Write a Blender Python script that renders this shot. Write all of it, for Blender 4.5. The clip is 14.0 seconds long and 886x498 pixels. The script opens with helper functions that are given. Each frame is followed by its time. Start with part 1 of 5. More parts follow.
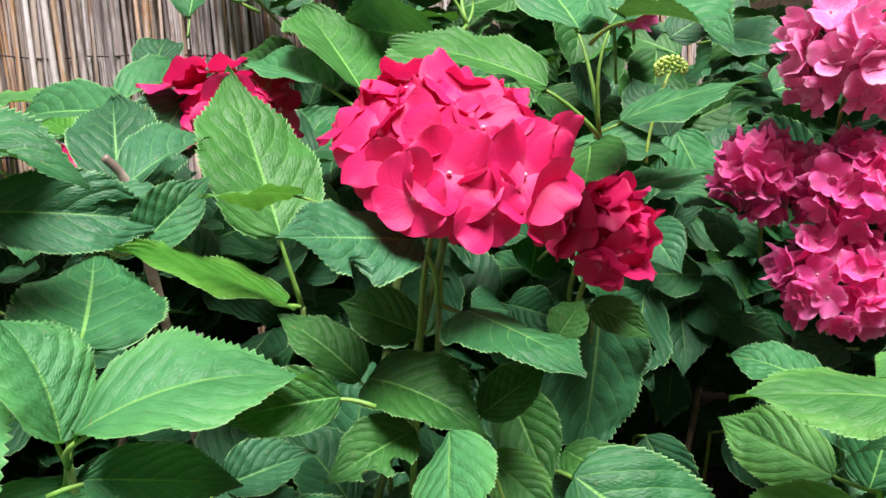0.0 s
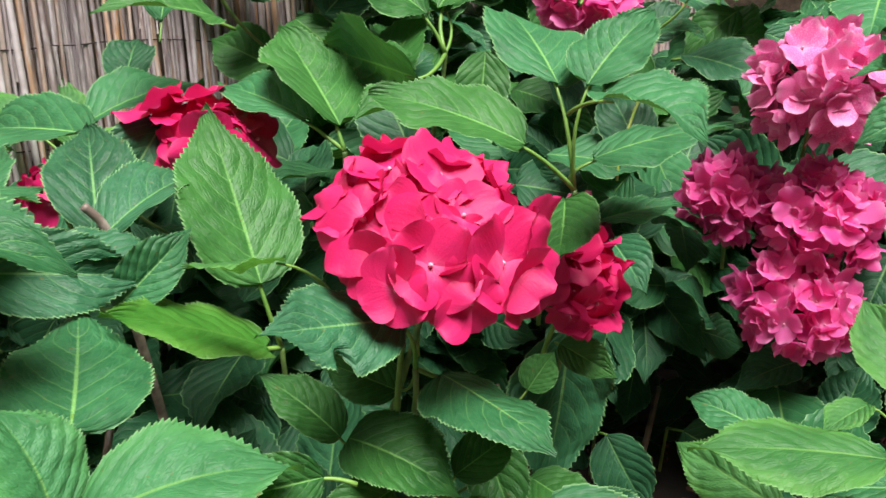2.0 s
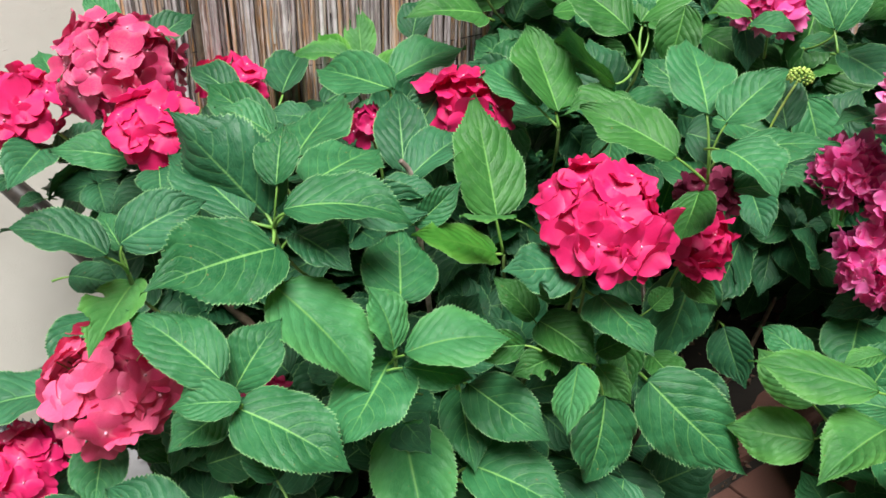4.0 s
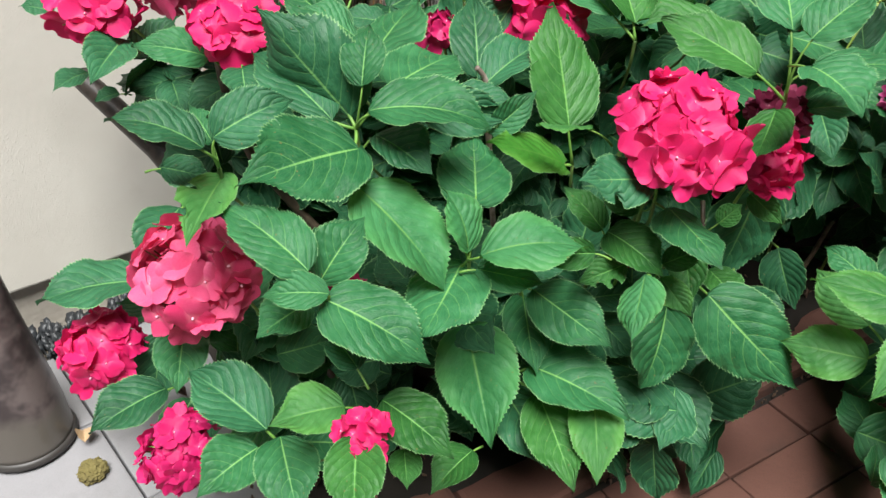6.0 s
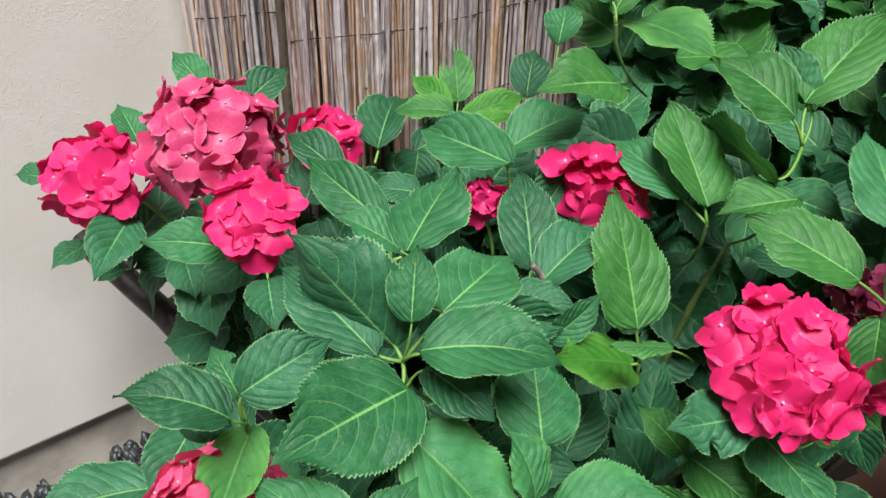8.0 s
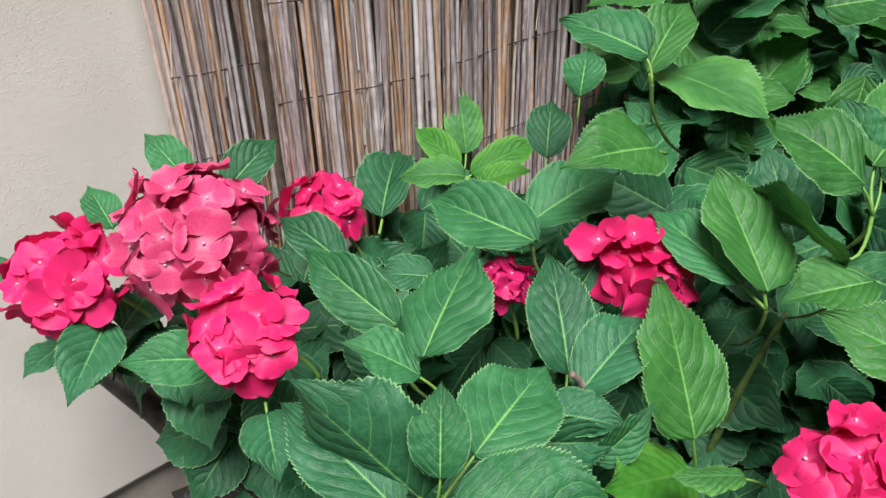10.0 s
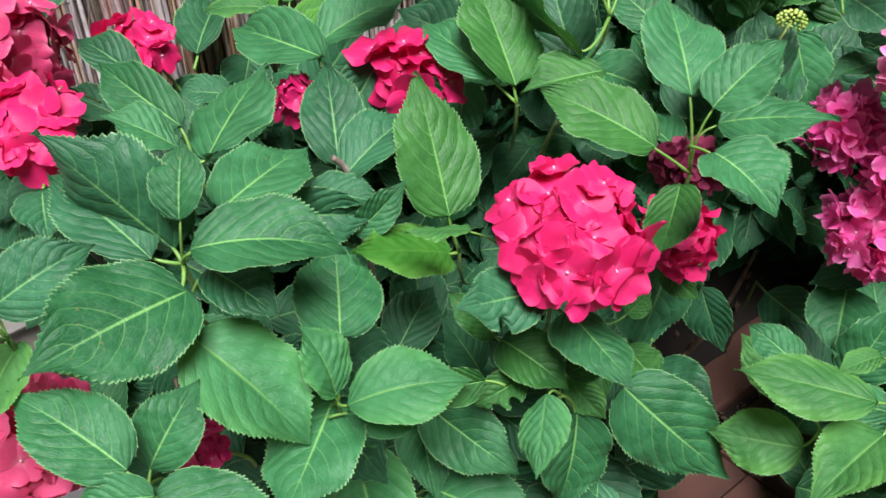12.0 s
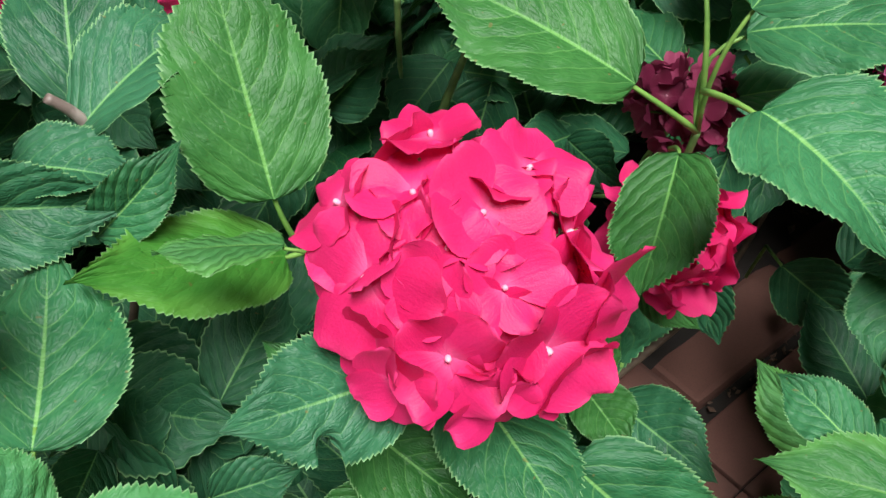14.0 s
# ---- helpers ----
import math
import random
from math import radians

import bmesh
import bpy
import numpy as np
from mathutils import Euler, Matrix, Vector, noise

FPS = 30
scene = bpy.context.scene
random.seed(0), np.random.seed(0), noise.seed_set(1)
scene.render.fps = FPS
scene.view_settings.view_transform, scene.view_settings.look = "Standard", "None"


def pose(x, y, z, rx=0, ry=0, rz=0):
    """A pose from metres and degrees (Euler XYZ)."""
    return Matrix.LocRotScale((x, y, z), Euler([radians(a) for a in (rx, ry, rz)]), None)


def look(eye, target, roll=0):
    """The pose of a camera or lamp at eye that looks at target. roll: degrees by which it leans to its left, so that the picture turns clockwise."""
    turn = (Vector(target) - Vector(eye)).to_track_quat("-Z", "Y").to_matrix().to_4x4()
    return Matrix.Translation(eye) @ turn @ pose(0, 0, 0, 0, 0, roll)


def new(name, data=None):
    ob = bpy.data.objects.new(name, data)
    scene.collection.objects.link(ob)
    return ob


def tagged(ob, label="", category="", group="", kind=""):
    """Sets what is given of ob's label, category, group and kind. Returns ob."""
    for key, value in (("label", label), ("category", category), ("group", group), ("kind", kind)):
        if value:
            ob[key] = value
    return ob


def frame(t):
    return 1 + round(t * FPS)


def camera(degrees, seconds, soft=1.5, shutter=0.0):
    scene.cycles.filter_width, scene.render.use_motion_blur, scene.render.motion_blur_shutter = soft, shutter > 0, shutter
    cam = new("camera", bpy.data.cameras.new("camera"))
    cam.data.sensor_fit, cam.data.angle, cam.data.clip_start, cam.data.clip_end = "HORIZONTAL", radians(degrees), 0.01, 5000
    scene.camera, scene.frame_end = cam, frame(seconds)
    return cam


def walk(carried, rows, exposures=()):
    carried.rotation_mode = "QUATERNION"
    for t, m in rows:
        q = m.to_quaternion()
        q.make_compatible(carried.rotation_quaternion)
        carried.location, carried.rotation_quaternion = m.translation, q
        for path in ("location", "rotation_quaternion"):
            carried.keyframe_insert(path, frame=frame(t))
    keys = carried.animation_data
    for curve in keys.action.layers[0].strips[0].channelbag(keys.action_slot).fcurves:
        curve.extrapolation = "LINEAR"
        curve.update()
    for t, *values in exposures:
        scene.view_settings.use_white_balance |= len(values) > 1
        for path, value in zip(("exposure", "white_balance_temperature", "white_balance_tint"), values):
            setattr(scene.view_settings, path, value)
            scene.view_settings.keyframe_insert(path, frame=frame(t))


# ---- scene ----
cam = camera(58.3, 14.0, shutter=0.12)
PATH = [
    (0, (0.001, 0.007, 0.800), (-0.009, 1.984, 0.497), -3.36),
    (0.5, (0.002, 0.030, 0.818), (0.077, 2.009, 0.541), -4.08),
    (1, (0.030, 0.084, 0.813), (0.207, 2.056, 0.535), -4.30),
    (1.5, (0.028, 0.071, 0.825), (0.238, 2.036, 0.519), -3.94),
    (2, (-0.004, 0.008, 0.904), (0.064, 1.950, 0.433), -1.94),
    (2.5, (-0.004, -0.136, 1.037), (-0.137, 1.757, 0.404), -0.90),
    (3, (0.014, -0.227, 1.151), (-0.235, 1.617, 0.419), -1.30),
    (3.5, (0.022, -0.295, 1.193), (-0.282, 1.503, 0.371), -0.53),
    (4, (0.003, -0.346, 1.185), (-0.374, 1.400, 0.287), 0.70),
    (4.2, (-0.008, -0.369, 1.182), (-0.413, 1.353, 0.249), 1.09),
    (6.3, (-0.060, -0.391, 1.187), (-0.475, 1.237, 0.102), 2.04),
    (6.5, (-0.071, -0.371, 1.220), (-0.487, 1.279, 0.169), 1.74),
    (7, (-0.109, -0.319, 1.258), (-0.531, 1.368, 0.271), 1.61),
    (7.5, (-0.142, -0.252, 1.286), (-0.573, 1.433, 0.299), 1.36),
    (8, (-0.181, -0.178, 1.310), (-0.605, 1.497, 0.303), 1.05),
    (8.2, (-0.197, -0.149, 1.324), (-0.613, 1.523, 0.308), 1.10),
    (10.3, (-0.251, -0.001, 1.357), (-0.646, 1.660, 0.316), -2.49),
    (10.5, (-0.224, -0.001, 1.350), (-0.576, 1.663, 0.298), -3.20),
    (11, (-0.183, -0.025, 1.332), (-0.443, 1.635, 0.247), -3.82),
    (11.5, (-0.123, -0.074, 1.314), (-0.359, 1.569, 0.198), -2.55),
    (12, (-0.013, -0.135, 1.253), (-0.281, 1.475, 0.097), -0.66),
    (12.5, (0.081, -0.083, 1.204), (-0.196, 1.511, 0.028), -1.00),
    (13, (0.064, 0.038, 1.153), (-0.181, 1.629, -0.035), -0.71),
    (13.5, (0.037, 0.180, 1.111), (-0.172, 1.717, -0.152), 0.31),
    (14, (0.034, 0.268, 1.076), (-0.153, 1.717, -0.289), 0.57),
]
walk(cam, [(t, look(eye, target, roll)) for t, eye, target, roll in PATH], exposures=[(0, 1.13, 6650, 13), (0.5, 0.95, 6650, 13), (1.5, 0.9, 6650, 13), (3, 0.78, 6500, 9), (6.5, 0.78, 6400, 8), (8, 0.62, 6300, 11), (10.5, 0.6, 6350, 11), (11.5, 0.62, 6300, 12), (12.5, 0.84, 6200, 16), (14, 0.62, 6250, 11)])

# world, sun and sky: a bright overcast day
world = bpy.data.worlds.new("sky")
scene.world = world
world.use_nodes = True
wn = world.node_tree.nodes
wl = world.node_tree.links
sky = wn.new("ShaderNodeTexSky")
sky.sky_type = "NISHITA"
sky.sun_disc = False
sky.sun_elevation = radians(58)
sky.sun_rotation = radians(155)
sky.air_density = 1.0
sky.dust_density = 1.5
wl.new(sky.outputs[0], wn["Background"].inputs[0])
wn["Background"].inputs[1].default_value = 0.011
sun_data = bpy.data.lights.new("sun", "SUN")
sun_data.energy = 5.4
sun_data.angle = radians(30)
sun_data.color = (1.0, 0.98, 0.95)
sun = new("sun", sun_data)
sun.matrix_world = look((0.6, -1.1, 3.8), (0.0, 0.6, 0.0))


# ---- materials ----
def nodes_of(name):
    mat = bpy.data.materials.new(name)
    mat.use_nodes = True
    nt = mat.node_tree
    return mat, nt, nt.nodes["Principled BSDF"]


def node(nt, kind, **values):
    n = nt.nodes.new(kind)
    for key, value in values.items():
        if key in n.inputs:
            n.inputs[key].default_value = value
    return n


def math_node(nt, op, a, b=None, c=None):
    n = nt.nodes.new("ShaderNodeMath")
    n.operation = op
    for i, v in enumerate((a, b, c)):
        if v is None:
            continue
        if isinstance(v, (int, float)):
            n.inputs[i].default_value = v
        else:
            nt.links.new(v, n.inputs[i])
    return n.outputs[0]


def mix_node(nt, fac, a, b, blend="MIX"):
    n = nt.nodes.new("ShaderNodeMix")
    n.data_type = "RGBA"
    n.blend_type = blend
    for sock, v in ((n.inputs[0], fac), (n.inputs[6], a), (n.inputs[7], b)):
        if isinstance(v, (int, float)):
            sock.default_value = v
        elif isinstance(v, tuple):
            sock.default_value = (*v, 1.0)
        else:
            nt.links.new(v, sock)
    return n.outputs[2]


def ramp_node(nt, fac, lo, hi, a=0.0, b=1.0):
    n = nt.nodes.new("ShaderNodeMapRange")
    n.interpolation_type = "SMOOTHSTEP"
    nt.links.new(fac, n.inputs[0])
    n.inputs[1].default_value, n.inputs[2].default_value = lo, hi
    n.inputs[3].default_value, n.inputs[4].default_value = a, b
    return n.outputs[0]


def noise_node(nt, scale, detail=3.0, coord=None, rough=0.55):
    n = nt.nodes.new("ShaderNodeTexNoise")
    n.inputs["Scale"].default_value = scale
    n.inputs["Detail"].default_value = detail
    n.inputs["Roughness"].default_value = rough
    if coord is None:
        coord = nt.nodes.new("ShaderNodeTexCoord").outputs["Object"]
    nt.links.new(coord, n.inputs["Vector"])
    return n.outputs[0]


def bump_node(nt, height, strength, distance, bsdf, prior=None):
    n = nt.nodes.new("ShaderNodeBump")
    n.inputs["Strength"].default_value = strength
    n.inputs["Distance"].default_value = distance
    nt.links.new(height, n.inputs["Height"])
    if prior is not None:
        nt.links.new(prior, n.inputs["Normal"])
    nt.links.new(n.outputs[0], bsdf.inputs["Normal"])
    return n.outputs[0]


def leaf_material(name, deep, light, vein, edge=None, rough=0.42, glow=0.22, veining=0.75, groove=None):
    """A serrated hydrangea leaf: midrib, curved side veins, quilted relief between them, blotches."""
    mat, nt, bsdf = nodes_of(name)
    uv = nt.nodes.new("ShaderNodeUVMap")
    uv.uv_map = "leaf"
    sep = nt.nodes.new("ShaderNodeSeparateXYZ")
    nt.links.new(uv.outputs[0], sep.inputs[0])
    au = math_node(nt, "ABSOLUTE", math_node(nt, "MULTIPLY_ADD", sep.outputs[0], 2.0, -1.0))
    v = sep.outputs[1]
    wob = noise_node(nt, 45.0, 2.0)
    # side veins leave the midrib steeply and arch towards the tip
    arch = math_node(nt, "POWER", au, 1.35)
    q = math_node(nt, "MULTIPLY_ADD", v, 7.0, math_node(nt, "MULTIPLY", arch, -2.9))
    q = math_node(nt, "ADD", q, math_node(nt, "MULTIPLY", wob, 0.22))
    near = math_node(nt, "PINGPONG", q, 0.5)
    side = ramp_node(nt, near, 0.012, 0.06, 1.0, 0.0)
    side = math_node(nt, "MULTIPLY", side, ramp_node(nt, au, 0.25, 1.0, 1.0, 0.15))
    rib_w = math_node(nt, "MULTIPLY_ADD", v, -0.026, 0.046)
    rib = math_node(nt, "SUBTRACT", 1.0, ramp_node(nt, math_node(nt, "DIVIDE", au, rib_w), 0.35, 1.0))
    info = nt.nodes.new("ShaderNodeObjectInfo")
    blot = noise_node(nt, 28.0, 4.0)
    pucker_src = noise_node(nt, 150.0, 3.0)
    isle = nt.nodes.new("ShaderNodeNewGeometry")
    tone = math_node(nt, "FRACT", math_node(nt, "ADD", info.outputs["Random"], isle.outputs["Random Per Island"]))
    fac = math_node(nt, "MULTIPLY_ADD", ramp_node(nt, blot, 0.3, 0.7), 0.6, math_node(nt, "MULTIPLY_ADD", tone, 0.7, -0.25))
    col = mix_node(nt, fac, deep, light)
    fine = noise_node(nt, 420.0, 2.0)
    col = mix_node(nt, math_node(nt, "MULTIPLY", ramp_node(nt, fine, 0.45, 0.7), 0.08), col, light)
    if edge is not None:
        rim = math_node(nt, "MULTIPLY", ramp_node(nt, math_node(nt, "ADD", au, math_node(nt, "MULTIPLY", blot, 0.4)), 0.65, 1.2), 0.85)
        col = mix_node(nt, rim, col, edge)
    col = mix_node(nt, math_node(nt, "MULTIPLY", side, 0.36 * veining), col, groove or vein)
    rib_tint = math_node(nt, "MULTIPLY", rib, ramp_node(nt, v, 0.3, 0.9, veining, 0.3 * veining))
    col = mix_node(nt, rib_tint, col, vein)
    # fine net of veinlets and puckering between the side veins
    comb = nt.nodes.new("ShaderNodeCombineXYZ")
    nt.links.new(math_node(nt, "MULTIPLY_ADD", pucker_src, 0.5, math_node(nt, "MULTIPLY", au, 9.0)), comb.inputs[0])
    nt.links.new(math_node(nt, "MULTIPLY_ADD", pucker_src, 0.5, math_node(nt, "MULTIPLY", q, 3.2)), comb.inputs[1])
    cell = nt.nodes.new("ShaderNodeTexVoronoi")
    cell.feature = "DISTANCE_TO_EDGE"
    cell.inputs["Scale"].default_value = 1.0
    nt.links.new(comb.outputs[0], cell.inputs["Vector"])
    net = ramp_node(nt, cell.outputs["Distance"], 0.0, 0.22)
    col = mix_node(nt, math_node(nt, "MULTIPLY_ADD", net, -0.05, 0.05), col, vein)
    # pale, worn tips of the teeth
    tips = math_node(nt, "MULTIPLY", ramp_node(nt, au, 0.955, 1.0), 0.7)
    col = mix_node(nt, tips, col, (0.24, 0.44, 0.18))
    spots = ramp_node(nt, noise_node(nt, 160.0, 1.0), 0.74, 0.78)
    col = mix_node(nt, math_node(nt, "MULTIPLY", spots, 0.5), col, (0.16, 0.12, 0.04))
    nt.links.new(col, bsdf.inputs["Base Color"])
    bsdf.inputs["Roughness"].default_value = rough
    bsdf.inputs["Specular IOR Level"].default_value = 0.26
    quilt = math_node(nt, "MULTIPLY", math_node(nt, "SINE", math_node(nt, "MULTIPLY", near, math.pi)), ramp_node(nt, au, 0.0, 0.14))
    h = math_node(nt, "MULTIPLY_ADD", quilt, 1.0, math_node(nt, "MULTIPLY", net, 0.2))
    h = math_node(nt, "MULTIPLY_ADD", pucker_src, 0.1, h)
    # crosswise wrinkles that join the side veins
    across = nt.nodes.new("ShaderNodeCombineXYZ")
    nt.links.new(math_node(nt, "MULTIPLY_ADD", sep.outputs[0], 7.0, math_node(nt, "MULTIPLY", info.outputs["Random"], 90.0)), across.inputs[0])
    nt.links.new(math_node(nt, "MULTIPLY_ADD", v, 34.0, math_node(nt, "MULTIPLY", au, -7.0)), across.inputs[1])
    h = math_node(nt, "MULTIPLY_ADD", noise_node(nt, 1.0, 2.0, across.outputs[0]), 0.75, h)
    bump_node(nt, h, 0.55, 0.0024, bsdf)
    trans = nt.nodes.new("ShaderNodeBsdfTranslucent")
    nt.links.new(mix_node(nt, 0.6, col, (0.15, 0.45, 0.03)), trans.inputs[0])
    mixs = nt.nodes.new("ShaderNodeMixShader")
    mixs.inputs[0].default_value = glow
    nt.links.new(bsdf.outputs[0], mixs.inputs[1])
    nt.links.new(trans.outputs[0], mixs.inputs[2])
    nt.links.new(mixs.outputs[0], nt.nodes["Material Output"].inputs[0])
    return mat


LEAF = {
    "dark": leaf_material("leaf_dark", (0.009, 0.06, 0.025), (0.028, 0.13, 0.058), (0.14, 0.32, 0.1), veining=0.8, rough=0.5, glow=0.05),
    "mid": leaf_material("leaf_mid", (0.013, 0.088, 0.031), (0.038, 0.174, 0.066), (0.18, 0.4, 0.11), veining=0.8, rough=0.5, glow=0.12),
    "olive": leaf_material("leaf_olive", (0.012, 0.074, 0.015), (0.04, 0.155, 0.032), (0.16, 0.38, 0.09), rough=0.5, glow=0.12, veining=0.75),
    "bright": leaf_material("leaf_bright", (0.03, 0.142, 0.035), (0.082, 0.245, 0.072), (0.2, 0.42, 0.1), rough=0.5, glow=0.3, veining=0.55, edge=(0.095, 0.28, 0.06), groove=(0.03, 0.14, 0.04)),
    "mint": leaf_material("leaf_mint", (0.026, 0.14, 0.046), (0.066, 0.25, 0.098), (0.2, 0.42, 0.1), rough=0.5, glow=0.3, veining=0.55, edge=(0.075, 0.27, 0.085), groove=(0.03, 0.14, 0.04)),
    "yellow": leaf_material("leaf_yellow", (0.032, 0.16, 0.018), (0.07, 0.24, 0.032), (0.12, 0.28, 0.05), edge=(0.1, 0.28, 0.04), rough=0.5, glow=0.26, veining=0.5, groove=(0.02, 0.12, 0.02)),
}


def stalk_material(name, low, high):
    mat, nt, bsdf = nodes_of(name)
    col = mix_node(nt, ramp_node(nt, noise_node(nt, 60.0, 4.0), 0.3, 0.7), low, high)
    nt.links.new(col, bsdf.inputs["Base Color"])
    bsdf.inputs["Roughness"].default_value = 0.5
    bump_node(nt, noise_node(nt, 300.0, 3.0), 0.3, 0.001, bsdf)
    return mat


PETIOLE = stalk_material("petiole", (0.1, 0.24, 0.04), (0.17, 0.32, 0.06))
STEM = stalk_material("green_stem", (0.06, 0.12, 0.03), (0.13, 0.22, 0.055))
WOOD = stalk_material("woody_stem", (0.045, 0.032, 0.022), (0.1, 0.075, 0.05))
DEAD = stalk_material("dead_twig", (0.16, 0.12, 0.1), (0.4, 0.33, 0.29))
BARK = stalk_material("old_bark", (0.013, 0.010, 0.008), (0.045, 0.034, 0.027))


def petal_material(name, deep, light, base, blotch=None, glow=0.2, rough=0.5, margin=0.12):
    """A sepal: fine radiating veins, paler claw, uneven tint."""
    mat, nt, bsdf = nodes_of(name)
    uv = nt.nodes.new("ShaderNodeUVMap")
    uv.uv_map = "leaf"
    sep = nt.nodes.new("ShaderNodeSeparateXYZ")
    nt.links.new(uv.outputs[0], sep.inputs[0])
    v = sep.outputs[1]
    comb = nt.nodes.new("ShaderNodeCombineXYZ")
    nt.links.new(math_node(nt, "MULTIPLY", sep.outputs[0], 16.0), comb.inputs[0])
    nt.links.new(math_node(nt, "MULTIPLY", v, 1.6), comb.inputs[1])
    streak = noise_node(nt, 1.0, 3.0, comb.outputs[0])
    info = nt.nodes.new("ShaderNodeObjectInfo")
    blot = noise_node(nt, 55.0, 3.0)
    geo = nt.nodes.new("ShaderNodeNewGeometry")
    fac = math_node(nt, "MULTIPLY_ADD", info.outputs["Random"], 0.5, math_node(nt, "MULTIPLY_ADD", blot, 0.7, -0.35))
    fac = math_node(nt, "MULTIPLY_ADD", geo.outputs["Random Per Island"], 0.5, fac)
    col = mix_node(nt, fac, deep, light)
    if blotch is not None:
        worn = math_node(nt, "MULTIPLY", ramp_node(nt, noise_node(nt, 38.0, 4.0), 0.46, 0.62), 0.75)
        col = mix_node(nt, worn, col, blotch)
    col = mix_node(nt, math_node(nt, "MULTIPLY", ramp_node(nt, streak, 0.52, 0.75), 0.35), col, deep)
    col = mix_node(nt, ramp_node(nt, v, 0.02, 0.3, 0.55, 0.0), col, base)
    # paler margin
    col = mix_node(nt, ramp_node(nt, v, 0.72, 1.0, 0.0, margin), col, base)
    nt.links.new(col, bsdf.inputs["Base Color"])
    bsdf.inputs["Roughness"].default_value = rough
    bsdf.inputs["Specular IOR Level"].default_value = 0.3
    bump_node(nt, math_node(nt, "MULTIPLY_ADD", blot, 0.6, streak), 0.35, 0.0012, bsdf)
    trans = nt.nodes.new("ShaderNodeBsdfTranslucent")
    nt.links.new(col, trans.inputs[0])
    mixs = nt.nodes.new("ShaderNodeMixShader")
    mixs.inputs[0].default_value = glow
    nt.links.new(bsdf.outputs[0], mixs.inputs[1])
    nt.links.new(trans.outputs[0], mixs.inputs[2])
    nt.links.new(mixs.outputs[0], nt.nodes["Material Output"].inputs[0])
    return mat


PETAL = {
    "red": petal_material("petal_red", (0.58, 0.008, 0.1), (0.8, 0.03, 0.185), (0.78, 0.14, 0.34), glow=0.3),
    "crimson": petal_material("petal_crimson", (0.46, 0.007, 0.095), (0.68, 0.024, 0.17), (0.65, 0.1, 0.28), glow=0.28),
    "faded": petal_material("petal_faded", (0.5, 0.02, 0.105), (0.68, 0.06, 0.2), (0.78, 0.3, 0.42), blotch=(0.5, 0.09, 0.17), glow=0.26, margin=0.3),
    "salmon": petal_material("petal_salmon", (0.64, 0.028, 0.13), (0.88, 0.17, 0.34), (0.85, 0.32, 0.4), glow=0.28),
    "pink": petal_material("petal_pink", (0.76, 0.05, 0.31), (0.95, 0.21, 0.55), (0.93, 0.45, 0.68), glow=0.5, margin=0.45),
    "rose": petal_material("petal_rose", (0.7, 0.055, 0.28), (0.92, 0.24, 0.52), (0.9, 0.48, 0.68), blotch=(0.82, 0.3, 0.54), glow=0.3, margin=0.6),
    # pink deepened so that the colour itself carries the shade behind the leaves
    "dusky": petal_material("petal_shaded", (0.2, 0.018, 0.06), (0.32, 0.045, 0.11), (0.4, 0.14, 0.2)),
}
bead_mat, nt, bsdf = nodes_of("floret_bead")
nt.links.new(mix_node(nt, noise_node(nt, 500.0), (0.6, 0.16, 0.3), (0.8, 0.5, 0.58)), bsdf.inputs["Base Color"])
bsdf.inputs["Roughness"].default_value = 0.45
bud_mat = stalk_material("green_bud", (0.25, 0.42, 0.06), (0.5, 0.62, 0.16))

plaster, nt, bsdf = nodes_of("cream_plaster")
col = mix_node(nt, ramp_node(nt, noise_node(nt, 2.2, 5.0), 0.35, 0.7), (0.54, 0.515, 0.46), (0.61, 0.585, 0.53))
col = mix_node(nt, math_node(nt, "MULTIPLY", ramp_node(nt, noise_node(nt, 14.0, 5.0), 0.55, 0.75), 0.3), col, (0.54, 0.505, 0.44))
nt.links.new(col, bsdf.inputs["Base Color"])
bsdf.inputs["Roughness"].default_value = 0.9
# stippled render: fine grain with raised crumbs here and there
crumbs = math_node(nt, "MULTIPLY", ramp_node(nt, noise_node(nt, 240.0, 2.0), 0.56, 0.66), ramp_node(nt, noise_node(nt, 6.0, 2.0), 0.42, 0.6))
h = math_node(nt, "MULTIPLY_ADD", noise_node(nt, 90.0, 4.0, rough=0.7), 0.6, math_node(nt, "MULTIPLY_ADD", crumbs, 0.8, noise_node(nt, 9.0, 3.0)))
bump_node(nt, h, 0.3, 0.0025, bsdf)

plinth_mat, nt, bsdf = nodes_of("grey_plinth")
col = mix_node(nt, ramp_node(nt, noise_node(nt, 9.0, 5.0), 0.3, 0.7), (0.3, 0.27, 0.23), (0.47, 0.43, 0.37))
nt.links.new(col, bsdf.inputs["Base Color"])
bsdf.inputs["Roughness"].default_value = 0.9
bump_node(nt, noise_node(nt, 70.0, 4.0), 0.5, 0.004, bsdf)


